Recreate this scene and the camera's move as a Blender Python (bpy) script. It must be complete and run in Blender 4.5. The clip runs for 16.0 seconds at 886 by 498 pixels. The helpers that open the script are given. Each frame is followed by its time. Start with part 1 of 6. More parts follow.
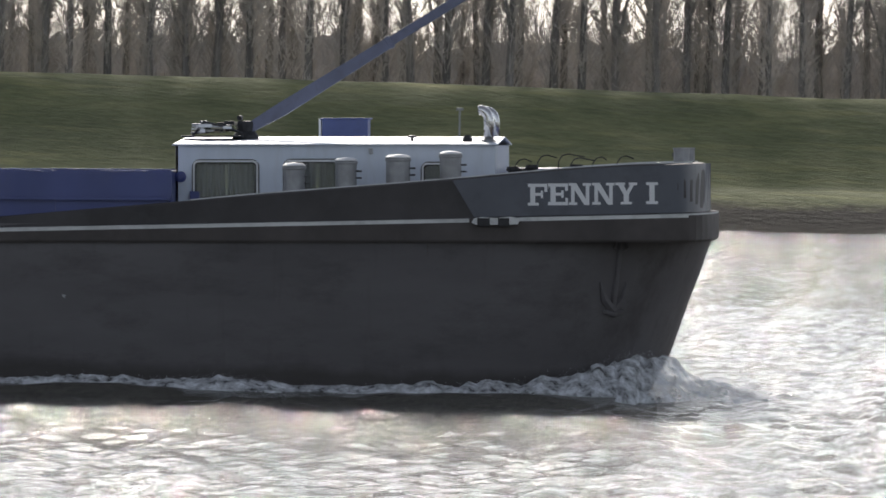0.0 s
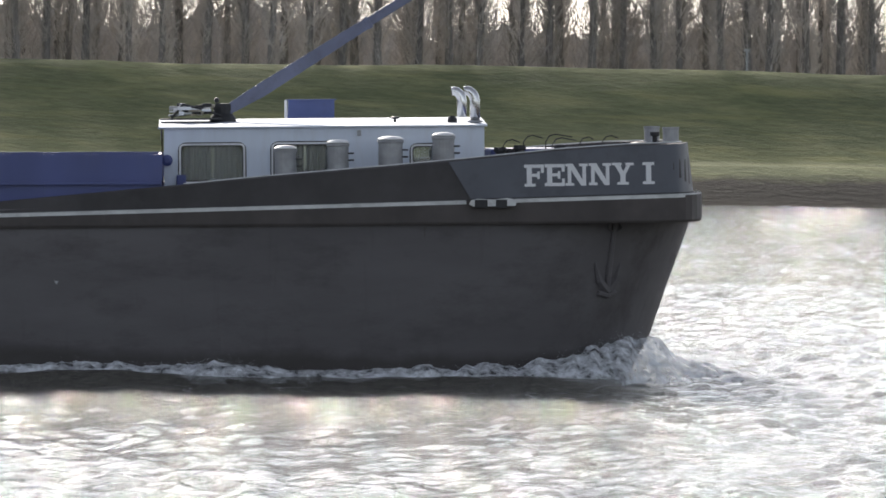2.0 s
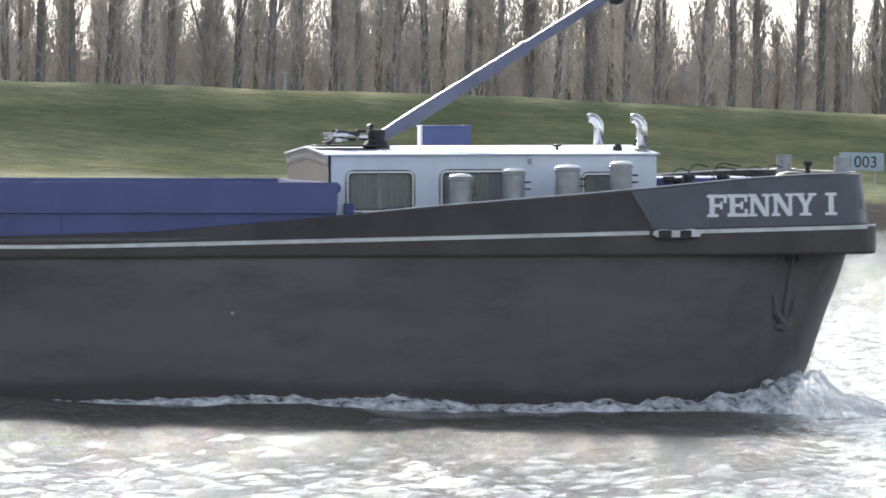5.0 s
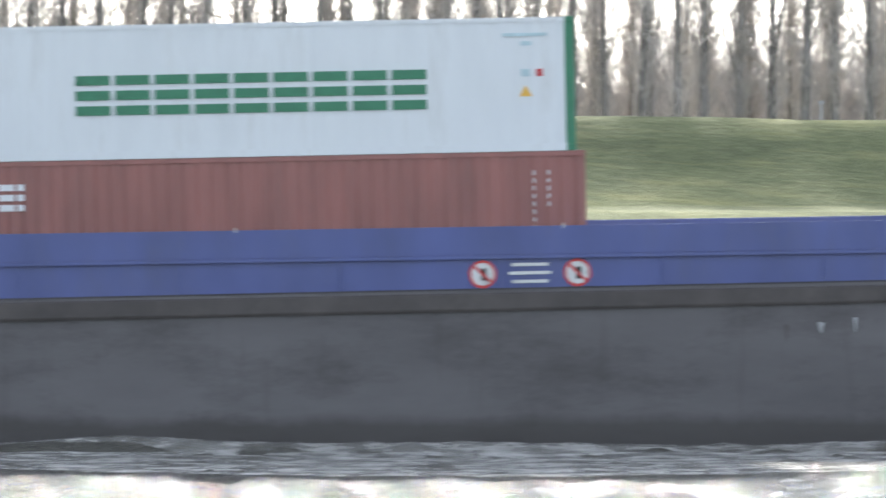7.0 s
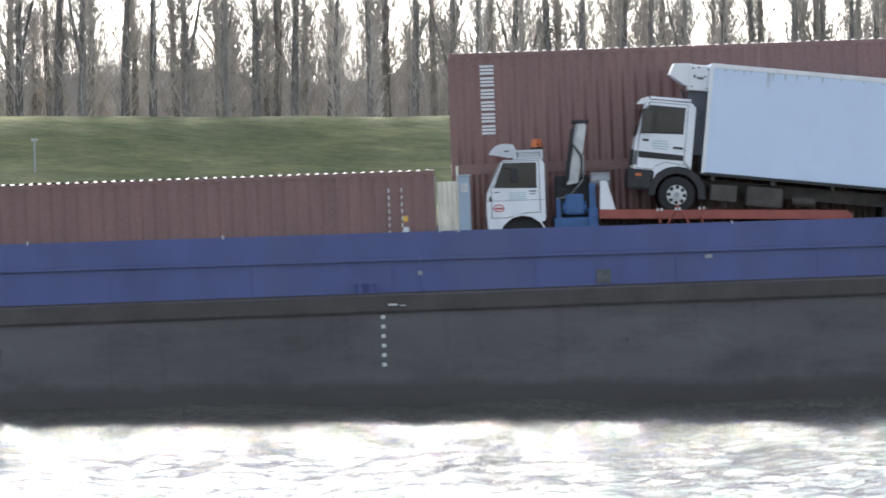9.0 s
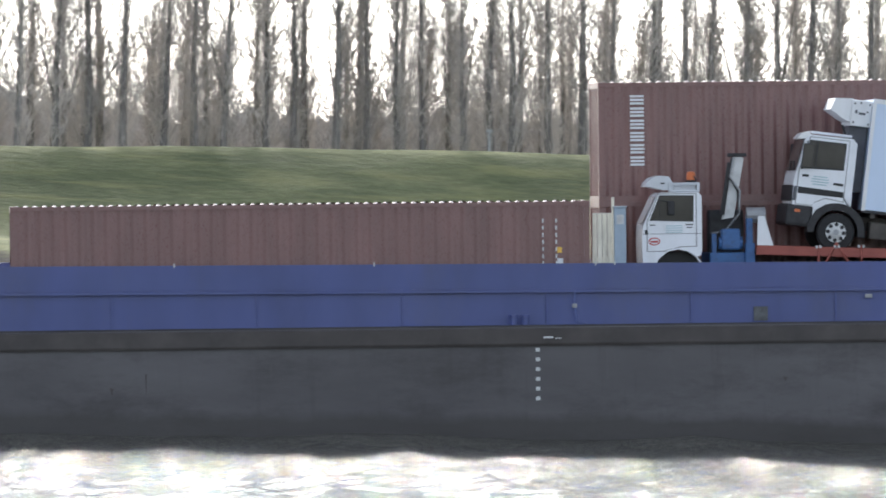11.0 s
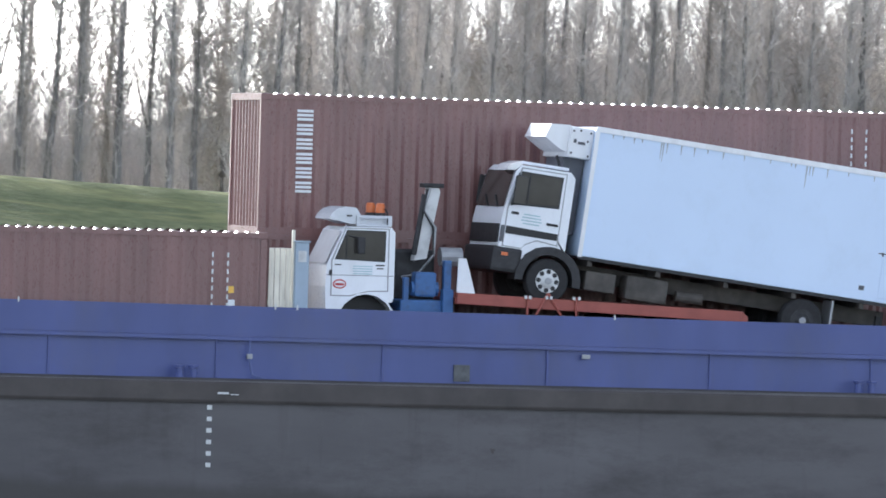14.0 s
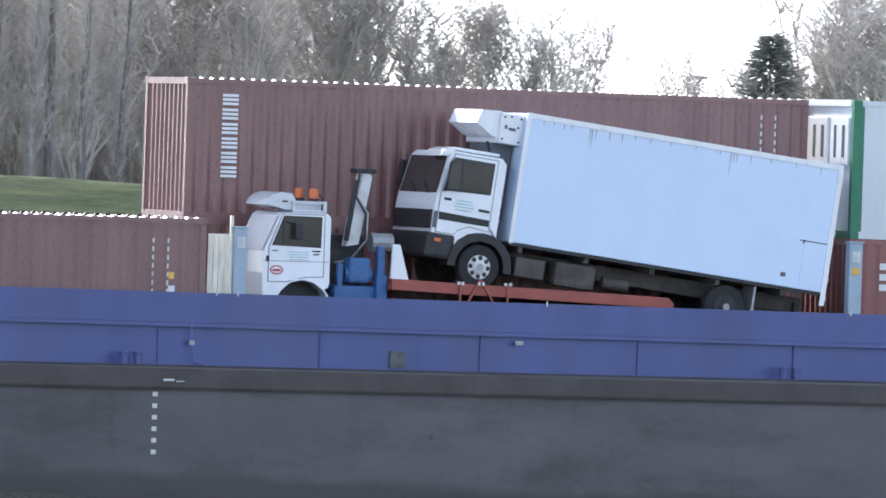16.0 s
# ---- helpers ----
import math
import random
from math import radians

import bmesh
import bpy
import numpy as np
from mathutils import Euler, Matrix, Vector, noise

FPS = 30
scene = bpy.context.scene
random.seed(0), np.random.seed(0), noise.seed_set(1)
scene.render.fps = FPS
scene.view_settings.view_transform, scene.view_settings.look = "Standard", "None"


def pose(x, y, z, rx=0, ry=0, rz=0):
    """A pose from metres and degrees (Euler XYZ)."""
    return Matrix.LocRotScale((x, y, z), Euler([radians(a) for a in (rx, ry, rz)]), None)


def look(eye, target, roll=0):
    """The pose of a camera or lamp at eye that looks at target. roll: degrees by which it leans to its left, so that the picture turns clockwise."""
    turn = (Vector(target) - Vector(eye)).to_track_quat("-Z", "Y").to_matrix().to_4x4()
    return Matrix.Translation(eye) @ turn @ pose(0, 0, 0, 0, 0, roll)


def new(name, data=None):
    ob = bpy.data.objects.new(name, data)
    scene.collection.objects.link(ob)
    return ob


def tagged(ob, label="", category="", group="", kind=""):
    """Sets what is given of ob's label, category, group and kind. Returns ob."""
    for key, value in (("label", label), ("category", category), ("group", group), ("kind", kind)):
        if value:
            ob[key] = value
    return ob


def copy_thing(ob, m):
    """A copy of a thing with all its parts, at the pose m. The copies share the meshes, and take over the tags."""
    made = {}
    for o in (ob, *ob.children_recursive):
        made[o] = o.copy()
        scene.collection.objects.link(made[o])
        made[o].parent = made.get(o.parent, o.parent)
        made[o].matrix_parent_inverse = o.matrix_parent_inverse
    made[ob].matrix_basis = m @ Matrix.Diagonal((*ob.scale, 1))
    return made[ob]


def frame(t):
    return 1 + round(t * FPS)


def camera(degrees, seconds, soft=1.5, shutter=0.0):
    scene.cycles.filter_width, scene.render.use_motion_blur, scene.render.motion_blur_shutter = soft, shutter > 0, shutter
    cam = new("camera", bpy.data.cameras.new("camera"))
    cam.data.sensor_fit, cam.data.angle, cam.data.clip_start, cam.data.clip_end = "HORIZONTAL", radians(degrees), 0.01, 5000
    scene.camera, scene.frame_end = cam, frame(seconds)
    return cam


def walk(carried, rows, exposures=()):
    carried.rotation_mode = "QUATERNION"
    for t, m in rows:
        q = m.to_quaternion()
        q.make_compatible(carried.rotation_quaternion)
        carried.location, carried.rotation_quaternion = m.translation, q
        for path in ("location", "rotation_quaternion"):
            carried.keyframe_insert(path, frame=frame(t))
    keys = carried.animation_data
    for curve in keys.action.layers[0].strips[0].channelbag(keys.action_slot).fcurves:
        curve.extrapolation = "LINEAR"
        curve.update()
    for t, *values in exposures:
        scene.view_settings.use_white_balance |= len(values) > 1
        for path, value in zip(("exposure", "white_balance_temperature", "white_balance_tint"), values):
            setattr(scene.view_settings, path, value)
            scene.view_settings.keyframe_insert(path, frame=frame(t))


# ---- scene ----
# the camera stands on the near bank and pans after the barge; rows: seconds, yaw, pitch, lean, metres forward
EYE_Z = 5.5
cam = camera(6.237, 16.0, soft=1.7, shutter=0.12)
PATH = [
    (0.0, -2.691, -0.825, 1.29, -6.9), (0.5, -1.541, -0.855, 1.46, -6.42), (1.0, -0.387, -0.858, 1.28, -5.8),
    (1.5, 0.737, -0.893, 0.88, -5.62), (2.0, 1.806, -0.957, 0.84, -5.53), (2.5, 2.827, -0.984, 0.73, -4.56),
    (3.0, 3.853, -0.939, 0.78, -3.37), (3.5, 4.883, -0.896, 0.69, -2.74), (4.0, 5.947, -0.86, 0.87, -2.08),
    (4.5, 7.042, -0.835, 0.96, -1.43), (4.7, 7.516, -0.81, 1.14, -1.05), (6.8, 5.213, -0.608, 1.05, 7.99),
    (7.0, 3.783, -0.641, 0.14, 7.35), (7.2, 2.715, -0.662, -0.15, 5.8), (7.5, 1.947, -0.635, -0.45, -1.18),
    (8.0, 1.179, -0.624, -0.47, -15.82), (8.5, 0.804, -0.65, -0.72, -15.48), (9.0, 0.309, -0.683, -0.77, -14.22),
    (9.2, 0.189, -0.707, -0.54, -14.78), (11.3, 4.93, -0.37, 0.95, -9.6), (11.4, 5.443, -0.326, 1.05, -9.69),
    (11.5, 5.937, -0.281, 1.15, -10.69), (12.0, 7.275, -0.176, 1.59, -10.29), (12.5, 8.846, -0.136, 2.24, -10.02),
    (13.0, 10.164, -0.121, 2.12, -9.12), (13.25, 10.98, -0.128, 2.25, -2.3),
    (13.5, 11.967, -0.143, 2.39, 4.6), (13.75, 13.22, -0.168, 2.68, 12.4), (14.0, 14.477, -0.201, 2.96, 19.6),
    (14.5, 16.004, -0.282, 3.1, 21.0), (15.0, 17.55, -0.3, 3.19, 22.08), (15.5, 18.966, -0.289, 3.38, 23.02),
    (16.0, 20.32, -0.274, 3.16, 23.93),
]


# the eye sinks and rises a little as the camera is carried
LIFT = [(0, 0.0), (1.5, 0.08), (2.5, 0.14), (4.7, 0.2), (6.8, 0.04), (9.2, -0.2), (11.3, -0.40), (11.5, -0.40), (12.5, -0.32), (13, -0.2), (14, -0.06), (16, 0.0)]


def aim(t, yaw, pitch, lean, ahead):
    up = float(np.interp(t, [p[0] for p in LIFT], [p[1] for p in LIFT]))
    a, b = radians(yaw), radians(pitch) - up / (160 - ahead)
    eye = Vector((0, ahead, EYE_Z + up))
    way = Vector((math.sin(a) * math.cos(b), math.cos(a) * math.cos(b), math.sin(b)))
    return look(eye, eye + way * 100, lean)


walk(cam, [(t, aim(t, *r)) for t, *r in PATH],
     exposures=[(0, -0.18, 6450, 12), (1.5, 0.1, 6450, 12), (3.5, 0.34, 6450, 12), (4.7, 0.68, 6350, 11), (6.8, 1.5, 6200, 9), (8, 1.32, 6200, 9), (9.2, 0.98, 6200, 10),
                (11.5, 1.05, 6200, 10), (12, 1.28, 6100, 10), (12.5, 1.16, 6000, 11), (13, 1.25, 5980, 11), (13.5, 1.12, 5950, 11), (14, 1.40, 5930, 11), (14.5, 1.38, 5880, 11), (15, 1.58, 5830, 11),
                (15.5, 1.58, 5780, 11), (16, 1.42, 5720, 11)])

# ---- world, sun ----
SUN_AZ, SUN_EL = -10.0, 25.2     # degrees: from straight across the river towards the stern side; height
world = bpy.data.worlds.new("sky")
scene.world = world
world.use_nodes = True
wn = world.node_tree
sky = wn.nodes.new("ShaderNodeTexSky")
sky.sky_type = "NISHITA"
sky.sun_disc = False
sky.sun_elevation = radians(SUN_EL)
sky.sun_rotation = radians(SUN_AZ)
sky.air_density, sky.dust_density, sky.ozone_density = 0.8, 0.6, 2.0
haze = wn.nodes.new("ShaderNodeHueSaturation")       # thin high haze pales the sky
haze.inputs["Saturation"].default_value = 0.38
wn.links.new(sky.outputs[0], haze.inputs["Color"])
wn.links.new(haze.outputs[0], wn.nodes["Background"].inputs[0])
wn.nodes["Background"].inputs[1].default_value = 0.15
sun_data = bpy.data.lights.new("sun", "SUN")
sun_data.energy, sun_data.angle, sun_data.color = 4.6, radians(3.0), (1.0, 0.93, 0.83)      # softened by the haze
sun = new("sun", sun_data)
sa, se = radians(SUN_AZ), radians(SUN_EL)
sun_dir = Vector((math.sin(sa) * math.cos(se), math.cos(sa) * math.cos(se), math.sin(se)))
sun.matrix_world = look(sun_dir * 300, (0, 0, 0))


# ---- materials ----
def material(name, colour, rough=0.6, metal=0.0, vary=0.15, scale=3.0, bump=0.0, fine=40.0, stretch=(1, 1, 1), dirt=None, dirt_amount=0.5,
             dirt_scale=0.8, per_piece=0.0, spec=0.5, world_space=False):
    m = bpy.data.materials.new(name)
    m.use_nodes = True
    nt = m.node_tree
    b = nt.nodes["Principled BSDF"]
    b.inputs["Roughness"].default_value, b.inputs["Metallic"].default_value = rough, metal
    b.inputs["Specular IOR Level"].default_value = spec
    tc = nt.nodes.new("ShaderNodeTexCoord")
    mp = nt.nodes.new("ShaderNodeMapping")
    mp.inputs["Scale"].default_value = stretch
    nt.links.new(tc.outputs["Object"], mp.inputs[0])
    n1 = nt.nodes.new("ShaderNodeTexNoise")
    n1.inputs["Scale"].default_value, n1.inputs["Detail"].default_value = scale, 6
    nt.links.new(mp.outputs[0], n1.inputs["Vector"])
    ramp = nt.nodes.new("ShaderNodeValToRGB")
    c = Vector(colour[:3])
    ramp.color_ramp.elements[0].position, ramp.color_ramp.elements[1].position = 0.3, 0.7
    ramp.color_ramp.elements[0].color = (*(c * (1 - vary)), 1)
    ramp.color_ramp.elements[1].color = (*(c * (1 + vary)), 1)
    nt.links.new(n1.outputs[0], ramp.inputs[0])
    out = ramp.outputs[0]
    if dirt:
        n2 = nt.nodes.new("ShaderNodeTexNoise")
        n2.inputs["Scale"].default_value, n2.inputs["Detail"].default_value, n2.inputs["Roughness"].default_value = dirt_scale, 8, 0.7
        nt.links.new(mp.outputs[0], n2.inputs["Vector"])
        r2 = nt.nodes.new("ShaderNodeValToRGB")
        r2.color_ramp.elements[0].position, r2.color_ramp.elements[1].position = 0.5, 0.75
        r2.color_ramp.elements[1].color = (dirt_amount,) * 3 + (1,)
        nt.links.new(n2.outputs[0], r2.inputs[0])
        mix = nt.nodes.new("ShaderNodeMix")
        mix.data_type = "RGBA"
        mix.inputs[7].default_value = (*dirt, 1)
        nt.links.new(r2.outputs[0], mix.inputs[0])
        nt.links.new(out, mix.inputs[6])
        out = mix.outputs[2]
    if per_piece:
        oi = nt.nodes.new("ShaderNodeObjectInfo")
        mr = nt.nodes.new("ShaderNodeMapRange")
        mr.inputs[3].default_value, mr.inputs[4].default_value = 1 - per_piece, 1 + per_piece
        nt.links.new(oi.outputs["Random"], mr.inputs[0])
        hs = nt.nodes.new("ShaderNodeHueSaturation")
        nt.links.new(mr.outputs[0], hs.inputs["Value"])
        nt.links.new(out, hs.inputs["Color"])
        out = hs.outputs[0]
    nt.links.new(out, b.inputs["Base Color"])
    n3 = nt.nodes.new("ShaderNodeTexNoise")
    n3.inputs["Scale"].default_value, n3.inputs["Detail"].default_value = fine, 4
    nt.links.new(mp.outputs[0], n3.inputs["Vector"])
    rr = nt.nodes.new("ShaderNodeMapRange")
    rr.inputs[3].default_value, rr.inputs[4].default_value = max(0.02, rough - 0.12), min(1, rough + 0.12)
    nt.links.new(n3.outputs[0], rr.inputs[0])
    nt.links.new(rr.outputs[0], b.inputs["Roughness"])
    if bump:
        bp = nt.nodes.new("ShaderNodeBump")
        bp.inputs["Strength"].default_value, bp.inputs["Distance"].default_value = 0.6, bump
        nt.links.new(n3.outputs[0], bp.inputs["Height"])
        nt.links.new(bp.outputs[0], b.inputs["Normal"])
    return m


RUST = (0.16, 0.07, 0.03)


def hull_material():
    """Black hull paint: faded in lengthwise patches, with drip runs, and a wet, slimy band at the waterline."""
    m = bpy.data.materials.new("hull_black_paint")
    m.use_nodes = True
    nt = m.node_tree
    b = nt.nodes["Principled BSDF"]
    b.inputs["Specular IOR Level"].default_value = 0.4
    tc = nt.nodes.new("ShaderNodeTexCoord")

    def tex(scale, st, detail=7, rough=0.6):
        mp = nt.nodes.new("ShaderNodeMapping")
        mp.inputs["Scale"].default_value = st
        nt.links.new(tc.outputs["Object"], mp.inputs[0])
        n = nt.nodes.new("ShaderNodeTexNoise")
        n.inputs["Scale"].default_value, n.inputs["Detail"].default_value, n.inputs["Roughness"].default_value = scale, detail, rough
        nt.links.new(mp.outputs[0], n.inputs["Vector"])
        return n.outputs[0]

    def ramp(src, lo, hi, c0, c1):
        r = nt.nodes.new("ShaderNodeValToRGB")
        e = r.color_ramp.elements
        e[0].position, e[0].color, e[1].position, e[1].color = lo, (*c0, 1), hi, (*c1, 1)
        nt.links.new(src, r.inputs[0])
        return r.outputs[0]

    def mix(fac, c0, c1, amount=None):
        x = nt.nodes.new("ShaderNodeMix")
        x.data_type = "RGBA"
        nt.links.new(fac, x.inputs[0])
        nt.links.new(c0, x.inputs[6])
        if isinstance(c1, tuple):
            x.inputs[7].default_value = (*c1, 1)
        else:
            nt.links.new(c1, x.inputs[7])
        return x.outputs[2]

    base = ramp(tex(0.35, (0.45, 1, 1.6)), 0.32, 0.68, (0.084, 0.079, 0.082), (0.130, 0.124, 0.128))
    patch = ramp(tex(0.9, (0.35, 1, 0.9), 9, 0.7), 0.48, 0.66, (0, 0, 0), (0.65, 0.65, 0.65))
    col = mix(patch, base, (0.048, 0.043, 0.043))
    runs = ramp(tex(3.0, (1, 1, 0.10), 6), 0.58, 0.76, (0, 0, 0), (0.28, 0.28, 0.28))
    col = mix(runs, col, (0.045, 0.038, 0.036))
    pale = ramp(tex(5.0, (1, 1, 0.16), 6), 0.66, 0.78, (0, 0, 0), (0.22, 0.22, 0.22))
    col = mix(pale, col, (0.17, 0.16, 0.155))
    # the wet band, with an uneven upper edge
    geo = nt.nodes.new("ShaderNodeNewGeometry")
    sep = nt.nodes.new("ShaderNodeSeparateXYZ")
    nt.links.new(geo.outputs["Position"], sep.inputs[0])
    wob = nt.nodes.new("ShaderNodeMath")
    wob.operation = "MULTIPLY_ADD"
    wob.inputs[1].default_value = 0.55
    nt.links.new(tex(1.1, (0.5, 1, 0.3), 8, 0.65), wob.inputs[0])
    nt.links.new(sep.outputs["Z"], wob.inputs[2])
    wet = nt.nodes.new("ShaderNodeMapRange")
    wet.inputs[1].default_value, wet.inputs[2].default_value, wet.inputs[3].default_value, wet.inputs[4].default_value = 0.72, 0.96, 0.75, 0.0
    nt.links.new(wob.outputs[0], wet.inputs[0])
    col = mix(wet.outputs[0], col, (0.040, 0.036, 0.034))
    nt.links.new(col, b.inputs["Base Color"])
    rr = nt.nodes.new("ShaderNodeMapRange")
    rr.inputs[3].default_value, rr.inputs[4].default_value = 0.62, 0.34
    nt.links.new(wet.outputs[0], rr.inputs[0])
    nt.links.new(rr.outputs[0], b.inputs["Roughness"])
    # plates dished between the frames, and fine pitting
    bp = nt.nodes.new("ShaderNodeBump")
    bp.inputs["Strength"].default_value, bp.inputs["Distance"].default_value = 0.7, 0.012
    nt.links.new(tex(1.7, (0.8, 1, 1), 5), bp.inputs["Height"])
    nt.links.new(bp.outputs[0], b.inputs["Normal"])
    return m


M_HULL = hull_material()
M_STRAKE = material("strake_worn_black", (0.062, 0.054, 0.051), 0.65, vary=0.25, scale=1.2, bump=0.01, fine=3, dirt=(0.11, 0.10, 0.09), dirt_amount=0.5, dirt_scale=1.5)
M_SLATE = material("bow_slate_paint", (0.085, 0.092, 0.11), 0.5, vary=0.15, scale=0.9, bump=0.004, fine=2.0, dirt=(0.03, 0.03, 0.035), dirt_amount=0.6)
M_BULWARK = material("bulwark_sooty_black", (0.046, 0.043, 0.043), 0.7, vary=0.3, scale=0.8, bump=0.006, fine=2.5, dirt=(0.075, 0.072, 0.075), dirt_amount=0.6, dirt_scale=0.7)
M_BLUE = material("blue_coaming_paint", (0.062, 0.082, 0.235), 0.42, vary=0.16, scale=0.8, bump=0.004, fine=3, dirt=(0.075, 0.085, 0.17), dirt_amount=0.7, dirt_scale=0.6, stretch=(1, 1, 0.4))
M_BLUEBOX = material("blue_crane_paint", (0.08, 0.11, 0.28), 0.4, vary=0.12, scale=2, dirt=(0.05, 0.05, 0.07), dirt_amount=0.5)
M_WHITE = material("white_paint", (0.78, 0.79, 0.8), 0.42, vary=0.05, scale=2, dirt=(0.45, 0.44, 0.4), dirt_amount=0.35, dirt_scale=1.5, stretch=(2, 2, 0.4))
M_LINE = material("painted_white_line", (0.62, 0.63, 0.62), 0.6, vary=0.12, scale=3, dirt=(0.25, 0.25, 0.24), dirt_amount=0.7, dirt_scale=2.0)
M_LETTER = material("letter_white", (0.72, 0.73, 0.74), 0.6, vary=0.06)
M_GREY = material("galvanised_grey", (0.33, 0.34, 0.35), 0.5, 0.3, vary=0.15, scale=5, dirt=(0.2, 0.19, 0.17), dirt_amount=0.6)
M_CHROME = material("stainless_pipe", (0.62, 0.62, 0.62), 0.22, 1.0, vary=0.1, scale=6)
M_SILVER = material("silver_plastic", (0.5, 0.52, 0.55), 0.35, 0.2, vary=0.1, scale=5, dirt=(0.3, 0.3, 0.3), dirt_amount=0.4)
M_DARK = material("dark_iron", (0.03, 0.03, 0.032), 0.6, 0.2, vary=0.3, scale=8)
M_SOOT = material("road_dirt_on_chassis", (0.075, 0.068, 0.06), 0.8, vary=0.3, scale=4, dirt=(0.12, 0.105, 0.09), dirt_amount=0.6, dirt_scale=3)
M_RUBBER = material("tyre_rubber", (0.022, 0.022, 0.023), 0.85, vary=0.2, scale=12)
M_BROWN = material("brown_container_paint", (0.195, 0.10, 0.092), 0.30, vary=0.12, scale=1.2, dirt=(0.14, 0.078, 0.072), dirt_amount=0.6, dirt_scale=0.9, stretch=(1.5, 1.5, 0.35))
M_RED = material("red_container_paint", (0.26, 0.10, 0.085), 0.4, vary=0.14, scale=1.2, dirt=(0.17, 0.08, 0.07), dirt_amount=0.6, dirt_scale=0.9, stretch=(1.5, 1.5, 0.35))
M_REEFER = material("white_container_paint", (0.64, 0.67, 0.68), 0.45, vary=0.06, scale=1.0, dirt=(0.40, 0.40, 0.38), dirt_amount=0.5, dirt_scale=1.0, stretch=(2, 2, 0.3))
M_GREEN = material("green_container_paint", (0.035, 0.18, 0.095), 0.5, vary=0.1)
M_TRUCK = material("white_truck_paint", (0.78, 0.80, 0.83), 0.3, vary=0.04, scale=1.5, dirt=(0.5, 0.5, 0.48), dirt_amount=0.35, dirt_scale=1.2, stretch=(1.5, 1.5, 0.5))
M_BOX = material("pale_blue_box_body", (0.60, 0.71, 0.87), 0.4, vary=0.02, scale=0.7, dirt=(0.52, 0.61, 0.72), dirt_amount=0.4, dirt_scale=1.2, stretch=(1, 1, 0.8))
M_REDSTEEL = material("red_flatbed_paint", (0.30, 0.075, 0.055), 0.55, vary=0.15, scale=3, dirt=(0.2, 0.06, 0.04), dirt_amount=0.5)
M_CRANEBLUE = material("sky_blue_machinery", (0.04, 0.12, 0.30), 0.5, vary=0.15, scale=5, dirt=(0.04, 0.05, 0.07), dirt_amount=0.8, dirt_scale=4)
M_WOOD = material("weathered_board", (0.76, 0.72, 0.60), 0.8, vary=0.2, scale=4, stretch=(8, 8, 0.6), dirt=(0.3, 0.26, 0.2), dirt_amount=0.6)
M_PALEBLUE = material("pale_blue_post", (0.34, 0.42, 0.50), 0.55, vary=0.1, scale=3, dirt=(0.25, 0.26, 0.27), dirt_amount=0.5)
M_AMBER = material("amber_plastic", (0.6, 0.15, 0.04), 0.3, vary=0.08)
M_CURTAIN = material("grey_curtain", (0.17, 0.16, 0.15), 0.9, vary=0.25, scale=6, stretch=(6, 6, 0.6), spec=0.03)
M_AWNING = material("faded_awning_cloth", (0.55, 0.53, 0.5), 0.95, vary=0.15, scale=5, spec=0.03)
M_SIGNRED = material("sign_red", (0.5, 0.04, 0.04), 0.5)
M_YELLOW = material("yellow_label", (0.75, 0.45, 0.08), 0.6)
M_BLACK = material("sign_black", (0.02, 0.02, 0.02), 0.6)
M_STRIPE = material("grey_stripe", (0.10, 0.105, 0.12), 0.5)
M_PALE = material("pale_lettering", (0.42, 0.55, 0.58), 0.6)
M_FLOOR = material("hold_floor_steel", (0.10, 0.09, 0.085), 0.7, vary=0.2, scale=1.5, dirt=RUST, dirt_amount=0.5)
M_BARK = material("poplar_bark", (0.21, 0.195, 0.185), 0.9, vary=0.3, scale=1.2, bump=0.03, fine=5, stretch=(3, 3, 0.5), per_piece=0.25)
M_TWIG = material("bare_twigs", (0.46, 0.425, 0.392), 0.9, vary=0.25, scale=0.6, per_piece=0.25)
M_BRUSH = material("leafless_brush", (0.46, 0.43, 0.40), 0.95, vary=0.3, scale=0.25)
M_CONIFER = material("dark_conifer_needles", (0.21, 0.215, 0.19), 0.9, vary=0.3, scale=2)
M_HOUSE = material("pale_blue_white_paint", (0.62, 0.685, 0.78), 0.42, vary=0.05, scale=2, dirt=(0.45, 0.46, 0.46), dirt_amount=0.35, dirt_scale=1.5, stretch=(2, 2, 0.4))
M_BOOM = material("faded_blue_boom_paint", (0.14, 0.155, 0.23), 0.45, vary=0.18, scale=1.5, dirt=(0.08, 0.08, 0.10), dirt_amount=0.6, dirt_scale=2.5)
M_FOAM = material("white_foam", (0.84, 0.87, 0.90), 0.95, vary=0.06, scale=4, bump=0.015, fine=9, spec=0.1)
M_TRAIL = material("thin_foam_and_water_shine", (0.72, 0.70, 0.65), 0.9, vary=0.1, scale=4, spec=0.3)


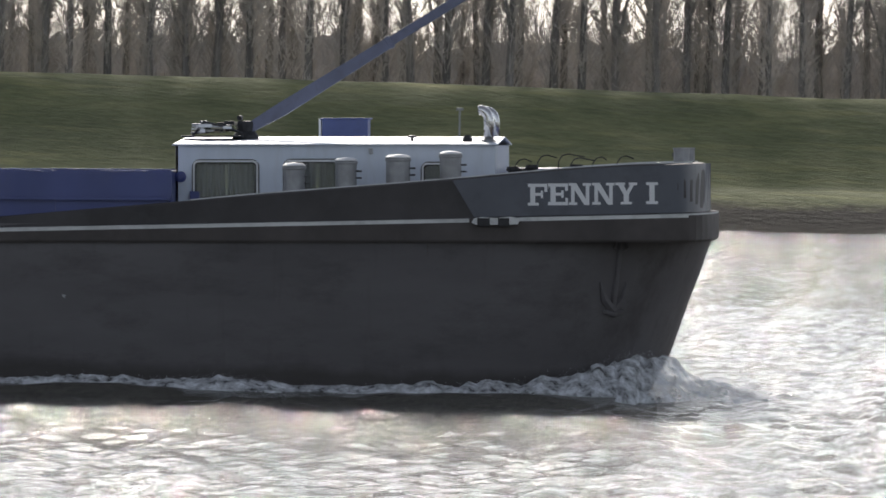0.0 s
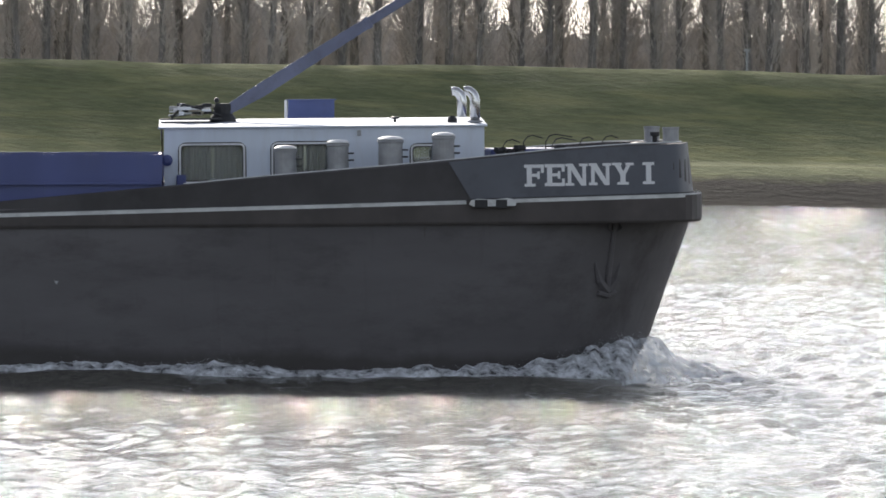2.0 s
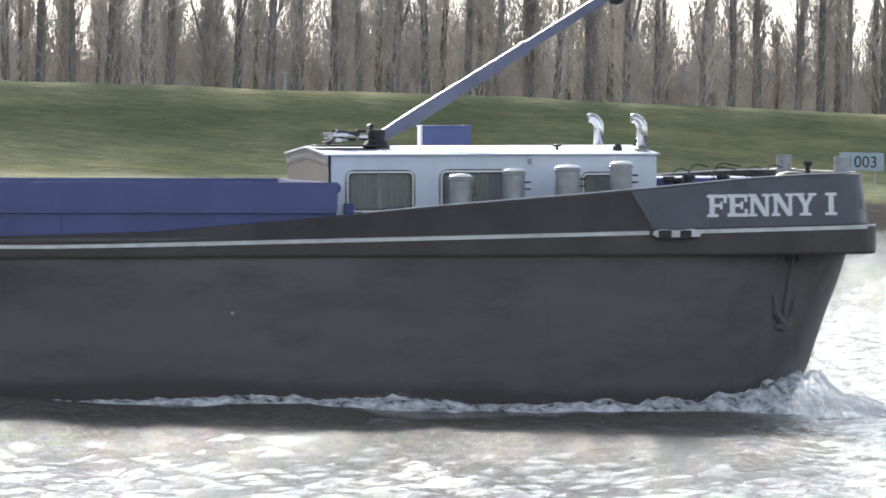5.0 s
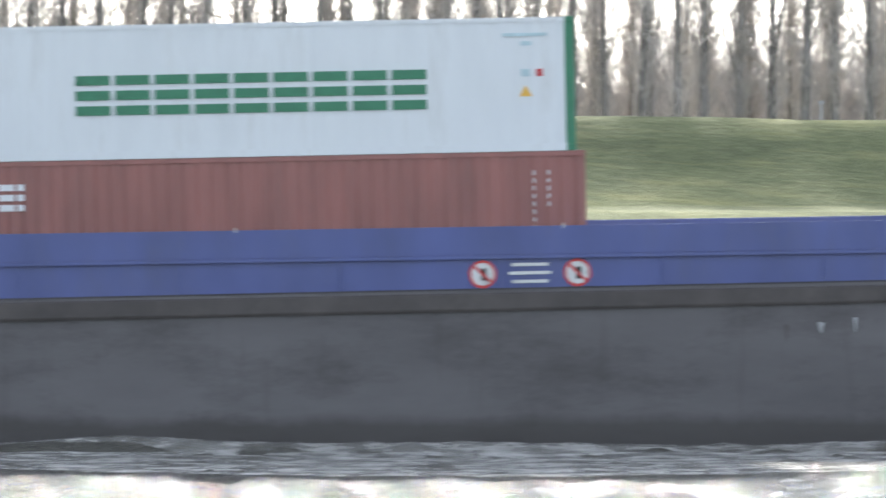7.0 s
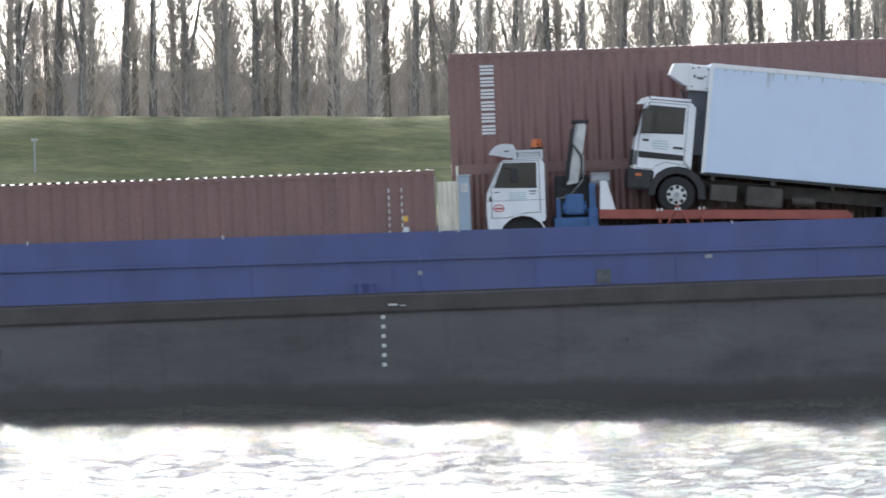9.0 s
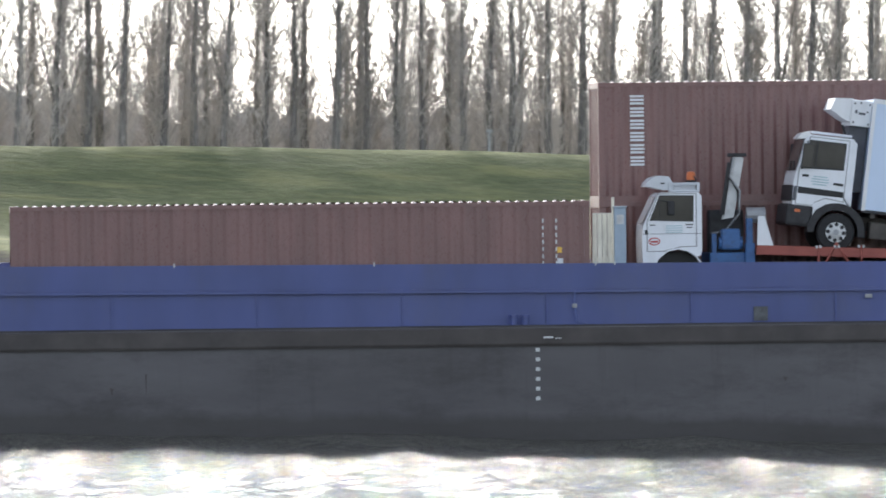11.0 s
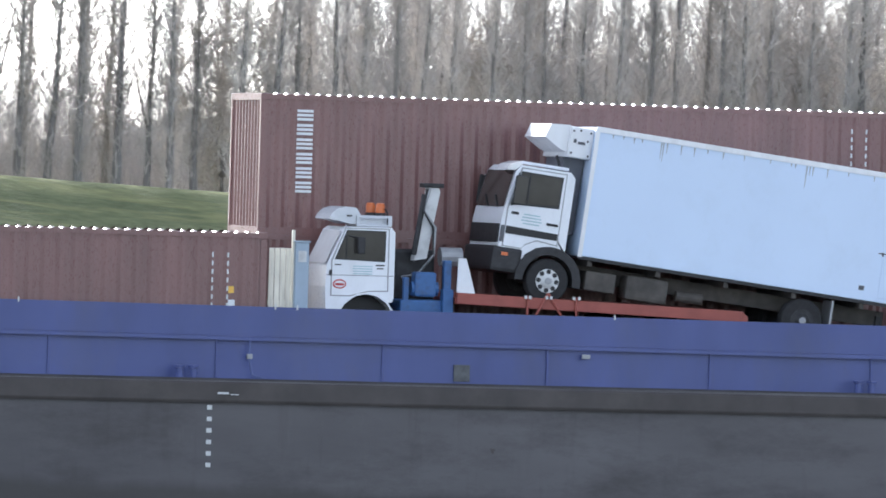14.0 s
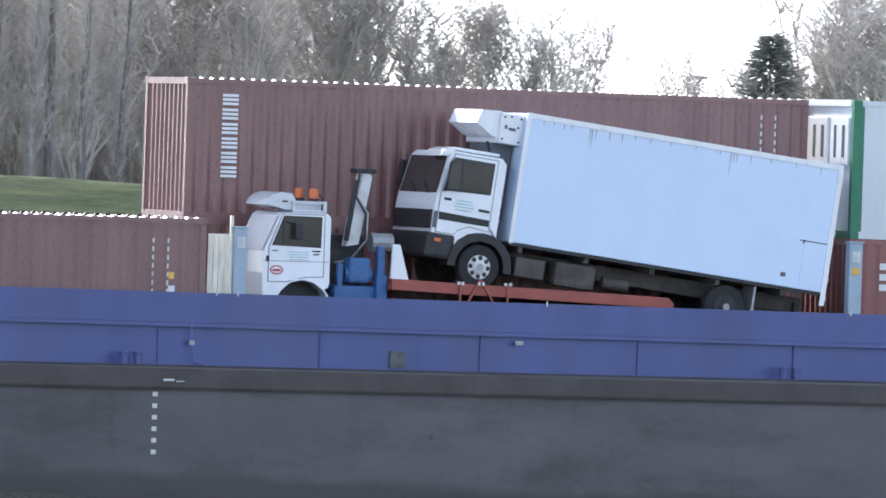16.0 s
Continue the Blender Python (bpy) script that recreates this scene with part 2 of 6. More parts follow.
def lacy(m, scale=3.2, lo=0.34, hi=0.62, least=0.05, most=1.0, st=(1, 1, 1)):
    """Foam and painted shine thin out in patches, so that what is behind shows through."""
    nt = m.node_tree
    tc = nt.nodes.new("ShaderNodeTexCoord")
    n = nt.nodes.new("ShaderNodeTexNoise")
    n.inputs["Scale"].default_value, n.inputs["Detail"].default_value, n.inputs["Roughness"].default_value = scale, 9, 0.72
    mp = nt.nodes.new("ShaderNodeMapping")
    mp.inputs["Scale"].default_value = st
    nt.links.new(tc.outputs["Object"], mp.inputs[0])
    nt.links.new(mp.outputs[0], n.inputs["Vector"])
    mr = nt.nodes.new("ShaderNodeMapRange")
    mr.inputs[1].default_value, mr.inputs[2].default_value, mr.inputs[3].default_value = lo, hi, least
    mr.inputs[4].default_value = most
    nt.links.new(n.outputs[0], mr.inputs[0])
    nt.links.new(mr.outputs[0], nt.nodes["Principled BSDF"].inputs["Alpha"])


def milky(m, share):
    """Light from behind shines through froth."""
    nt = m.node_tree
    b = nt.nodes["Principled BSDF"]
    t = nt.nodes.new("ShaderNodeBsdfTranslucent")
    t.inputs[0].default_value = (0.85, 0.88, 0.90, 1)
    clear = nt.nodes.new("ShaderNodeBsdfTransparent")
    thin = nt.nodes.new("ShaderNodeMixShader")
    nt.links.new(b.inputs["Alpha"].links[0].from_socket, thin.inputs[0])
    nt.links.new(clear.outputs[0], thin.inputs[1])
    nt.links.new(t.outputs[0], thin.inputs[2])
    mix = nt.nodes.new("ShaderNodeMixShader")
    mix.inputs[0].default_value = share
    nt.links.new(b.outputs[0], mix.inputs[1])
    nt.links.new(thin.outputs[0], mix.inputs[2])
    nt.links.new(mix.outputs[0], nt.nodes["Material Output"].inputs[0])


lacy(M_FOAM)
milky(M_FOAM, 0.15)
lacy(M_TRAIL, 2.2, 0.36, 0.72, 0.0, 0.7, (0.45, 0.6, 1))


def glass_material():
    m = bpy.data.materials.new("window_glass")
    m.use_nodes = True
    b = m.node_tree.nodes["Principled BSDF"]
    b.inputs["Base Color"].default_value = (0.75, 0.8, 0.8, 1)
    b.inputs["Roughness"].default_value = 0.03
    b.inputs["Transmission Weight"].default_value = 0.85
    b.inputs["IOR"].default_value = 1.45
    return m


M_GLASS = glass_material()


def water_material():
    m = bpy.data.materials.new("river_water")
    m.use_nodes = True
    nt = m.node_tree
    b = nt.nodes["Principled BSDF"]
    b.inputs["Base Color"].default_value = (0.13, 0.125, 0.105, 1)
    b.inputs["Roughness"].default_value = 0.09
    b.inputs["IOR"].default_value = 1.33
    tc = nt.nodes.new("ShaderNodeTexCoord")
    last = None
    for scale, dist, st in ((0.4, 0.04, (1, 0.8, 1)), (1.5, 0.10, (0.9, 0.5, 1)), (7.0, 0.20, (0.8, 0.16, 1)), (9.0, 0.09, (0.6, 0.8, 1)), (15.0, 0.06, (1, 0.2, 1))):
        mp = nt.nodes.new("ShaderNodeMapping")
        mp.inputs["Scale"].default_value = st
        mp.inputs["Rotation"].default_value = (0, 0, 0.06 * scale)
        nt.links.new(tc.outputs["Object"], mp.inputs[0])
        n = nt.nodes.new("ShaderNodeTexNoise")
        n.inputs["Scale"].default_value, n.inputs["Detail"].default_value, n.inputs["Roughness"].default_value = scale, 5, 0.6
        n.inputs["Distortion"].default_value = 0.6
        nt.links.new(mp.outputs[0], n.inputs["Vector"])
        bp = nt.nodes.new("ShaderNodeBump")
        bp.inputs["Strength"].default_value, bp.inputs["Distance"].default_value = 1.0, dist
        nt.links.new(n.outputs[0], bp.inputs["Height"])
        if last:
            nt.links.new(last.outputs[0], bp.inputs["Normal"])
        last = bp
    nt.links.new(last.outputs[0], b.inputs["Normal"])
    return m


M_WATER = water_material()


def ground_material():
    m = bpy.data.materials.new("levee_grass")
    m.use_nodes = True
    nt = m.node_tree
    b = nt.nodes["Principled BSDF"]
    b.inputs["Roughness"].default_value = 0.95
    b.inputs["Specular IOR Level"].default_value = 0.15
    tc = nt.nodes.new("ShaderNodeTexCoord")

    def tex(scale, st, detail=6):
        mp = nt.nodes.new("ShaderNodeMapping")
        mp.inputs["Scale"].default_value = st
        nt.links.new(tc.outputs["Object"], mp.inputs[0])
        n = nt.nodes.new("ShaderNodeTexNoise")
        n.inputs["Scale"].default_value, n.inputs["Detail"].default_value, n.inputs["Roughness"].default_value = scale, detail, 0.65
        nt.links.new(mp.outputs[0], n.inputs["Vector"])
        return n

    a = tex(0.16, (0.5, 1, 2.5))
    r = nt.nodes.new("ShaderNodeValToRGB")
    e = r.color_ramp.elements
    e[0].position, e[0].color = 0.32, (0.115, 0.132, 0.068, 1)
    e[1].position, e[1].color = 0.72, (0.28, 0.28, 0.14, 1)
    x = r.color_ramp.elements.new(0.52)
    x.color = (0.165, 0.182, 0.09, 1)
    nt.links.new(a.outputs[0], r.inputs[0])
    f = tex(2.2, (0.4, 1, 2), 8)
    mx = nt.nodes.new("ShaderNodeMix")
    mx.data_type, mx.blend_type = "RGBA", "OVERLAY"
    mx.inputs[0].default_value = 0.55
    nt.links.new(r.outputs[0], mx.inputs[6])
    nt.links.new(f.outputs[0], mx.inputs[7])
    dry = tex(0.55, (0.16, 1, 2.2), 7)
    dr = nt.nodes.new("ShaderNodeMapRange")
    dr.inputs[1].default_value, dr.inputs[2].default_value, dr.inputs[4].default_value = 0.52, 0.68, 0.65
    nt.links.new(dry.outputs[0], dr.inputs[0])
    md = nt.nodes.new("ShaderNodeMix")
    md.data_type = "RGBA"
    md.inputs[7].default_value = (0.29, 0.285, 0.125, 1)
    nt.links.new(dr.outputs[0], md.inputs[0])
    nt.links.new(mx.outputs[2], md.inputs[6])
    mx = md
    # stony shore and mud low down, dry reeds above it
    geo = nt.nodes.new("ShaderNodeNewGeometry")
    sep = nt.nodes.new("ShaderNodeSeparateXYZ")
    nt.links.new(geo.outputs["Position"], sep.inputs[0])
    wob = tex(0.5, (1, 1, 1))
    ad = nt.nodes.new("ShaderNodeMath")
    ad.operation = "MULTIPLY_ADD"
    ad.inputs[1].default_value, ad.inputs[2].default_value = 1.2, -0.6
    nt.links.new(wob.outputs[0], ad.inputs[0])
    su = nt.nodes.new("ShaderNodeMath")
    su.operation = "ADD"
    nt.links.new(sep.outputs["Z"], su.inputs[0])
    nt.links.new(ad.outputs[0], su.inputs[1])
    sh = nt.nodes.new("ShaderNodeMapRange")
    sh.inputs[1].default_value, sh.inputs[2].default_value = 1.3, 1.9
    nt.links.new(su.outputs[0], sh.inputs[0])
    m2 = nt.nodes.new("ShaderNodeMix")
    m2.data_type = "RGBA"
    m2.inputs[6].default_value = (0.05, 0.046, 0.038, 1)
    nt.links.new(sh.outputs[0], m2.inputs[0])
    nt.links.new(mx.outputs[2], m2.inputs[7])
    nt.links.new(m2.outputs[2], b.inputs["Base Color"])
    bp = nt.nodes.new("ShaderNodeBump")
    bp.inputs["Strength"].default_value, bp.inputs["Distance"].default_value = 0.8, 0.25
    nt.links.new(f.outputs[0], bp.inputs["Height"])
    nt.links.new(bp.outputs[0], b.inputs["Normal"])
    return m


M_GRASS = ground_material()


# ---- mesh helpers ----
def mesh(name, verts, faces, mat, smooth=False):
    me = bpy.data.meshes.new(name)
    me.from_pydata([tuple(v) for v in verts], [], faces)
    me.materials.append(mat)
    if smooth:
        me.polygons.foreach_set("use_smooth", [True] * len(me.polygons))
    me.update()
    return me


class Shape:
    """Collects verts and faces for one mesh."""

    def __init__(self):
        self.v, self.f = [], []

    def add(self, verts, faces, m=None):
        o = len(self.v)
        self.v += [m @ Vector(p) for p in verts] if m else [Vector(p) for p in verts]
        self.f += [tuple(i + o for i in f) for f in faces]
        return self

    def box(self, x0, x1, y0, y1, z0, z1, bev=0.0, m=None):
        if not bev:
            p = [(x, y, z) for z in (z0, z1) for y in (y0, y1) for x in (x0, x1)]
            return self.add(p, [(0, 2, 3, 1), (4, 5, 7, 6), (0, 1, 5, 4), (2, 6, 7, 3), (0, 4, 6, 2), (1, 3, 7, 5)], m)
        b = bmesh.new()
        bmesh.ops.create_cube(b, size=1.0)
        for v in b.verts:
            v.co = ((x0 + x1) / 2 + v.co.x * (x1 - x0), (y0 + y1) / 2 + v.co.y * (y1 - y0), (z0 + z1) / 2 + v.co.z * (z1 - z0))
        bmesh.ops.bevel(b, geom=b.edges[:], offset=bev, segments=2, affect="EDGES", profile=0.6)
        return self.take(b, m)

    def take(self, b, m=None):
        b.verts.index_update()
        self.add([v.co.copy() for v in b.verts], [tuple(v.index for v in f.verts) for f in b.faces], m)
        b.free()
        return self

    def prism(self, poly, y0, y1, m=None):
        """A polygon in x, z drawn from y0 to y1."""
        n = len(poly)
        p = [(x, y0, z) for x, z in poly] + [(x, y1, z) for x, z in poly]
        f = [tuple(range(n)), tuple(range(2 * n - 1, n - 1, -1))]
        f += [(i, i + n, (i + 1) % n + n, (i + 1) % n) for i in range(n)]
        return self.add(p, f, m)

    def tube(self, path, radii, sides=8, cap=True):
        path = [Vector(p) for p in path]
        if not hasattr(radii, "__len__"):
            radii = [radii] * len(path)
        o = len(self.v)
        for i, p in enumerate(path):
            d = (path[min(i + 1, len(path) - 1)] - path[max(i - 1, 0)]).normalized()
            u = d.orthogonal().normalized() if i == 0 else (u - d * u.dot(d)).normalized()
            w = d.cross(u)
            for k in range(sides):
                a = 2 * math.pi * k / sides
                self.v.append(p + (u * math.cos(a) + w * math.sin(a)) * radii[i])
        for i in range(len(path) - 1):
            for k in range(sides):
                a, b = o + i * sides + k, o + i * sides + (k + 1) % sides
                self.f.append((a, b, b + sides, a + sides))
        if cap:
            self.f.append(tuple(o + k for k in range(sides))[::-1])
            e = o + (len(path) - 1) * sides
            self.f.append(tuple(e + k for k in range(sides)))
        return self

    def lathe(self, profile, centre, axis="z", sides=20):
        """profile: (radius, height) pairs, closed with caps."""
        o = len(self.v)
        c = Vector(centre)
        for r, h in profile:
            for k in range(sides):
                a = 2 * math.pi * k / sides
                q = (r * math.cos(a), r * math.sin(a), h)
                if axis == "y":
                    q = (q[0], q[2], q[1])
                if axis == "x":
                    q = (q[2], q[0], q[1])
                self.v.append(c + Vector(q))
        for i in range(len(profile) - 1):
            for k in range(sides):
                a, b = o + i * sides + k, o + i * sides + (k + 1) % sides
                self.f.append((a, b, b + sides, a + sides))
        self.f.append(tuple(o + k for k in range(sides))[::-1])
        e = o + (len(profile) - 1) * sides
        self.f.append(tuple(e + k for k in range(sides)))
        return self


def part(name, s, mat, parent=None, label="", smooth=False, at=None):
    """Links a Shape as one mesh object under a thing or a part."""
    ob = new(name, mesh(name, s.v, s.f, mat, smooth))
    ob.parent = parent
    if at is not None:
        ob.matrix_basis = at
    return tagged(ob, label)


def piece(name, me, parent, at):
    """A further object on the same mesh data."""
    ob = new(name, me)
    ob.parent = parent
    ob.matrix_basis = at
    return ob


def thing(name, label, category, group="", kind="", at=None):
    ob = new(name)
    ob.empty_display_size = 0.3
    if at is not None:
        ob.matrix_basis = at
    return tagged(ob, label, category, group, kind)


def lerp(x, pts):
    return float(np.interp(x, [p[0] for p in pts], [p[1] for p in pts]))


def words(name, text, size, mat, parent, at, depth=0.006, label="", width=None, bold=0.0):
    """Raised lettering in the built-in font, as a mesh."""
    cu = bpy.data.curves.new(name, "FONT")
    cu.body, cu.size, cu.extrude, cu.align_x = text, size, depth, "CENTER"
    cu.offset = bold
    tmp = bpy.data.objects.new(name, cu)
    me = bpy.data.meshes.new_from_object(tmp)
    bpy.data.objects.remove(tmp)
    me.materials.clear()
    me.materials.append(mat)
    if width:
        xs = [v.co.x for v in me.vertices]
        k = width / (max(xs) - min(xs))
        for v in me.vertices:
            v.co.x *= k
    ob = new(name, me)
    ob.parent = parent
    ob.matrix_basis = at
    return tagged(ob, label)


# ---- the river, its banks and the levee ----
ZP = [(-400, 8.35), (-60, 8.35), (-25, 8.2), (0, 7.85), (20, 8.0), (60, 7.6), (80, 7.15), (100, 6.65), (140, 6.1), (170, 5.95), (900, 5.8)]


def levee_top(x):
    return EYE_Z + (lerp(x * 450 / 512, ZP) - EYE_Z) * (512 / 450)


def bank_shift(x):
    return 0.16 * min(max(x, -60), 160)


def build_ground():
    prof = [(-4500, 0), (-60, 0), (28, 0), (44, 1), (60, 2), (452, 2), (473, 3), (475.5, 4), (478.5, 5), (481, 6), (496, 6), (497, 7), (500.3, 8),
            (504.2, 9), (508, 10), (511, 11), (512.3, 12), (514, 12), (517, 13), (524, 14), (540, 15), (900, 15), (4700, 15)]
    xs = [-4500, -900, -300] + [-120 + 3 * i for i in range(130)] + [300, 500, 1500, 4500]
    v, f = [], []
    for x in xs:
        top = levee_top(x)
        for y, c in prof:
            toe = 2.4
            z = {0: 2.2, 1: 0.8, 2: -3.0, 3: -0.25, 4: 0.75, 5: 1.7, 6: 2.3}.get(c, 0)
            if 7 <= c <= 12:
                z = toe + (top - toe) * {7: 0.03, 8: 0.23, 9: 0.47, 10: 0.73, 11: 0.94, 12: 1.0}[c]
            if c == 13:
                z = top - 0.25
            if c == 14:
                z = max(top - 2.2, 3.2)
            if c == 15:
                z = 3.0
            yy = y
            if 7 <= c <= 11:          # the river face keeps one gradient, however high the crown
                yy = 512.3 - (512.3 - y) * (top - toe) / 6.9
            if 452 <= y <= 540:
                yy += bank_shift(x)
            elif y > 540:
                yy = y + 40
            if 3 <= c <= 12:
                z += 0.12 * noise.noise(Vector((x * 0.13, y * 0.21, 3))) + 0.05 * noise.noise(Vector((x * 0.5, y * 0.5, 1)))
            v.append((x, yy, z))
    n = len(prof)
    for i in range(len(xs) - 1):
        for j in range(n - 1):
            a = i * n + j
            f.append((a, a + n, a + n + 1, a + 1))
    ob = new("ground", mesh("ground", v, f, M_GRASS, True))
    return tagged(ob, "grass-covered river levee with a flat crown, green and patchy", "ground", kind="structure")


def build_water():
    xs = sorted(set([-4400, -1500, -500, -200, -110] + [round(-70 + 0.8 * i, 2) for i in range(50)] + [round(-30 + 0.245 * i, 2) for i in range(369)]
                    + [round(60.5 + 0.9 * i, 2) for i in range(70)] + [140, 220, 500, 1500, 4400]))
    ys = sorted(set([32, 50, 70, 90] + [round(104 + 0.24 * i, 2) for i in range(270)] + [round(169 + 0.6 * i, 2) for i in range(150)]
                    + [round(260 + 1.6 * i, 2) for i in range(140)] + [490, 500]))
    X, Y = np.meshgrid(np.array(xs), np.array(ys), indexing="ij")
    rng = np.random.default_rng(5)
    Z = np.zeros_like(X)
    for lam, amp in ((6.5, 0.012), (4.1, 0.014), (2.9, 0.014), (2.1, 0.014), (1.5, 0.018), (1.1, 0.020), (0.8, 0.017)):
        for _ in range(4):
            th = rng.normal(0.25, 0.75)
            k = 2 * math.pi / (lam * rng.uniform(0.8, 1.25))
            ph = rng.uniform(0, 6.28)
            a = k * (X * math.cos(th) + Y * math.sin(th)) + ph
            Z += amp * (np.exp(np.sin(a)) - 1.266) * 0.5
    gust = 0.6 + 0.4 * np.sin(X * 0.09 + 1.3 * np.sin(Y * 0.05)) * np.sin(Y * 0.043 + 0.7)
    fade = np.clip((X + 70) / 20, 0, 1) * np.clip((125 - X) / 20, 0, 1) * np.clip((Y - 95) / 10, 0, 1)
    Z = Z * (0.55 + 0.45 * gust) * fade * 1.3
    nx, ny = X.shape
    verts = np.stack([X, Y, Z], -1).reshape(-1, 3)
    i, j = np.meshgrid(np.arange(nx - 1), np.arange(ny - 1), indexing="ij")
    a = (i * ny + j).ravel()
    faces = np.stack([a, a + ny, a + ny + 1, a + 1], 1)
    me = bpy.data.meshes.new("water")
    me.from_pydata(verts.tolist(), [], faces.tolist())
    me.polygons.foreach_set("use_smooth", [True] * len(me.polygons))
    me.materials.append(M_WATER)
    return tagged(new("water", me), "rippled grey-brown river water glittering in low sun", "water", kind="structure")


build_ground()
build_water()


# ---- the barge: x towards the bow, y away from the camera, z from the water; side at y = -5.7 ----
TRIM = 1.30                     # degrees, bow up
SPEED, MID_T, LANE_Y = 6.5, 8.8, 165.7
HALF = 5.7
X_STERN = -46.0


def barge_pose(t):
    return pose(SPEED * (t - MID_T), LANE_Y, 0, 0, -TRIM, 0)


def bow_half(x, tip=54.85, power=50.0):
    if x <= 45.5:
        return HALF
    u = min((x - 45.5) / (tip - 45.5), 1.0)
    return HALF * (1 - 0.09 * u * u) * math.sqrt(max(0.0, 1 - u ** power))


def stations(tip, first=X_STERN, last_steps=24):
    xs = [first] + [-44 + 4 * i for i in range(23)] + [45.5, 47, 48.5]
    return xs + [48.5 + (tip - 48.5) * math.sin(math.pi / 2 * (i + 1) / last_steps) ** 0.8 for i in range(last_steps)]


SHEER = [(-60, 2.55), (37, 2.53), (39.1, 2.56), (41.5, 2.72), (43.95, 2.95), (45.9, 3.13), (48.2, 3.30), (50.1, 3.46), (51.9, 3.63), (53.2, 3.71), (55, 3.76)]
RAIL = [(-60, 2.55), (30, 2.44), (37, 2.37), (39, 2.38), (44.7, 2.49), (50.2, 2.60), (54.8, 2.70)]


def shell(levels, power=50.0):
    """A skin round the bow: levels are (tip, z function, width factor), bottom first."""
    s = Shape()
    rows = []
    for tip, zf, k in levels:
        row = []
        st = stations(tip)
        for x in st:
            row.append((x, -bow_half(x, tip, power) * k, zf(x)))
        for x in st[::-1][1:]:
            row.append((x, bow_half(x, tip, power) * k, zf(x)))
        rows.append(row)
    for r in rows:
        s.v += [Vector(p) for p in r]
    m = len(rows[0])
    for i in range(len(rows) - 1):
        for j in range(m - 1):
            a = i * m + j
            s.f.append((a, a + 1, a + m + 1, a + m))
    return s


def build_barge():
    barge = thing("barge", "black-hulled inland cargo barge with blue hold coaming, under way", "barge", at=barge_pose(0))
    # underwater body and black sides up to the rubbing strake
    s = shell([(54.36, lambda x: 0.8 + 0.03 * math.sin(x), 1.0), (54.6, lambda x: 1.4, 1.0), (54.86, lambda x: 2.14, 1.0)], 6.0)
    part("hull_side", s, M_HULL, barge, "scuffed black steel hull plating", smooth=True)
    s = shell([(52.0, lambda x: -3.0, 0.9), (53.4, lambda x: -1.4, 0.97), (53.98, lambda x: -0.3, 1.0), (54.36, lambda x: 0.8 + 0.03 * math.sin(x), 1.0)], 6.0)
    part("boot_topping", s, M_HULL, barge, "darker water-stained lower hull", smooth=True)
    # pale scrapes and rust runs on the plating
    rs = random.Random(12)
    for x, z, w, h, mt in [(29.0, 1.66, 0.14, 0.22, M_GREY), (29.65, 1.7, 0.07, 0.3, M_GREY), (41.6, 1.0, 0.1, 0.08, M_GREY)] + [(rs.uniform(-20, 50), rs.uniform(0.9, 2.0), rs.uniform(0.03, 0.12), rs.uniform(0.1, 0.5), M_STRAKE) for _ in range(9)]:
        poly = [(x - w / 2, z + h / 2), (x + w / 2, z + h / 2 - 0.02), (x + w * 0.2, z), (x + w * 0.1, z - h / 2), (x - w * 0.2, z - h * 0.3)]
        part("scrape", Shape().prism(poly, -5.7045, -5.699), mt, barge)
    # transom
    part("transom", Shape().box(X_STERN - 0.05, X_STERN, -HALF, HALF, -3.0, 2.5), M_HULL, barge)
    # rubbing strake, standing proud of the plating
    lo = lambda x: 2.13
    hi = lambda x: lerp(x, RAIL)
    s = shell([(54.4, lo, 0.97), (54.96, lambda x: 2.11, 1.013), (55.0, lambda x: 2.16, 1.016), (55.0, lambda x: hi(x) - 0.03, 1.016), (54.94, hi, 1.010), (54.65, hi, 0.97)])
    part("rubbing_strake", s, M_STRAKE, barge, "black rubbing strake with worn edge")
    # bulwark above the strake
    s = shell([(54.82, lambda x: hi(x) - 0.02, 0.995), (54.70, lambda x: lerp(x, SHEER) - 0.03, 0.985), (54.56, lambda x: lerp(x, SHEER), 0.975), (54.45, lambda x: lerp(x, SHEER) - 0.01, 0.955), (54.5, lambda x: hi(x) - 0.02, 0.955)])
    part("bulwark", s, M_BULWARK, barge, "black bulwark rising to the bow")
    # slate paint of the bow plating, a thin skin over the bulwark
    s = Shape()
    st = [x for x in stations(54.83) if x > 49.9]
    st = [49.6] + st
    for sgn in (-1, 1):
        o = len(s.v)
        for i, x in enumerate(st):
            edge = 0.5 if x < 49.8 else 0.0
            zb = hi(x) + 0.03
            zt = lerp(x, SHEER) - 0.035
            xs_b, xs_t = x + 0.9 * edge, x
            s.v.append(Vector((xs_b, sgn * (bow_half(xs_b, 54.83) * 0.996 + 0.012), zb)))
            s.v.append(Vector((x, sgn * (bow_half(x, 54.72) * 0.986 + 0.012), zt)))
        for i in range(len(st) - 1):
            a = o + 2 * i
            s.f.append((a, a + 2, a + 3, a + 1))
    part("bow_plating", s, M_SLATE, barge, "slate-blue painted bow plating", smooth=True)
    # painted white line on the strake
    s = Shape()
    st = [36 + 2 * i for i in range(5)] + [45.5, 47, 48.5, 49.95]
    st2 = [50.95, 51.5] + [x for x in stations(54.99) if x > 51.8]
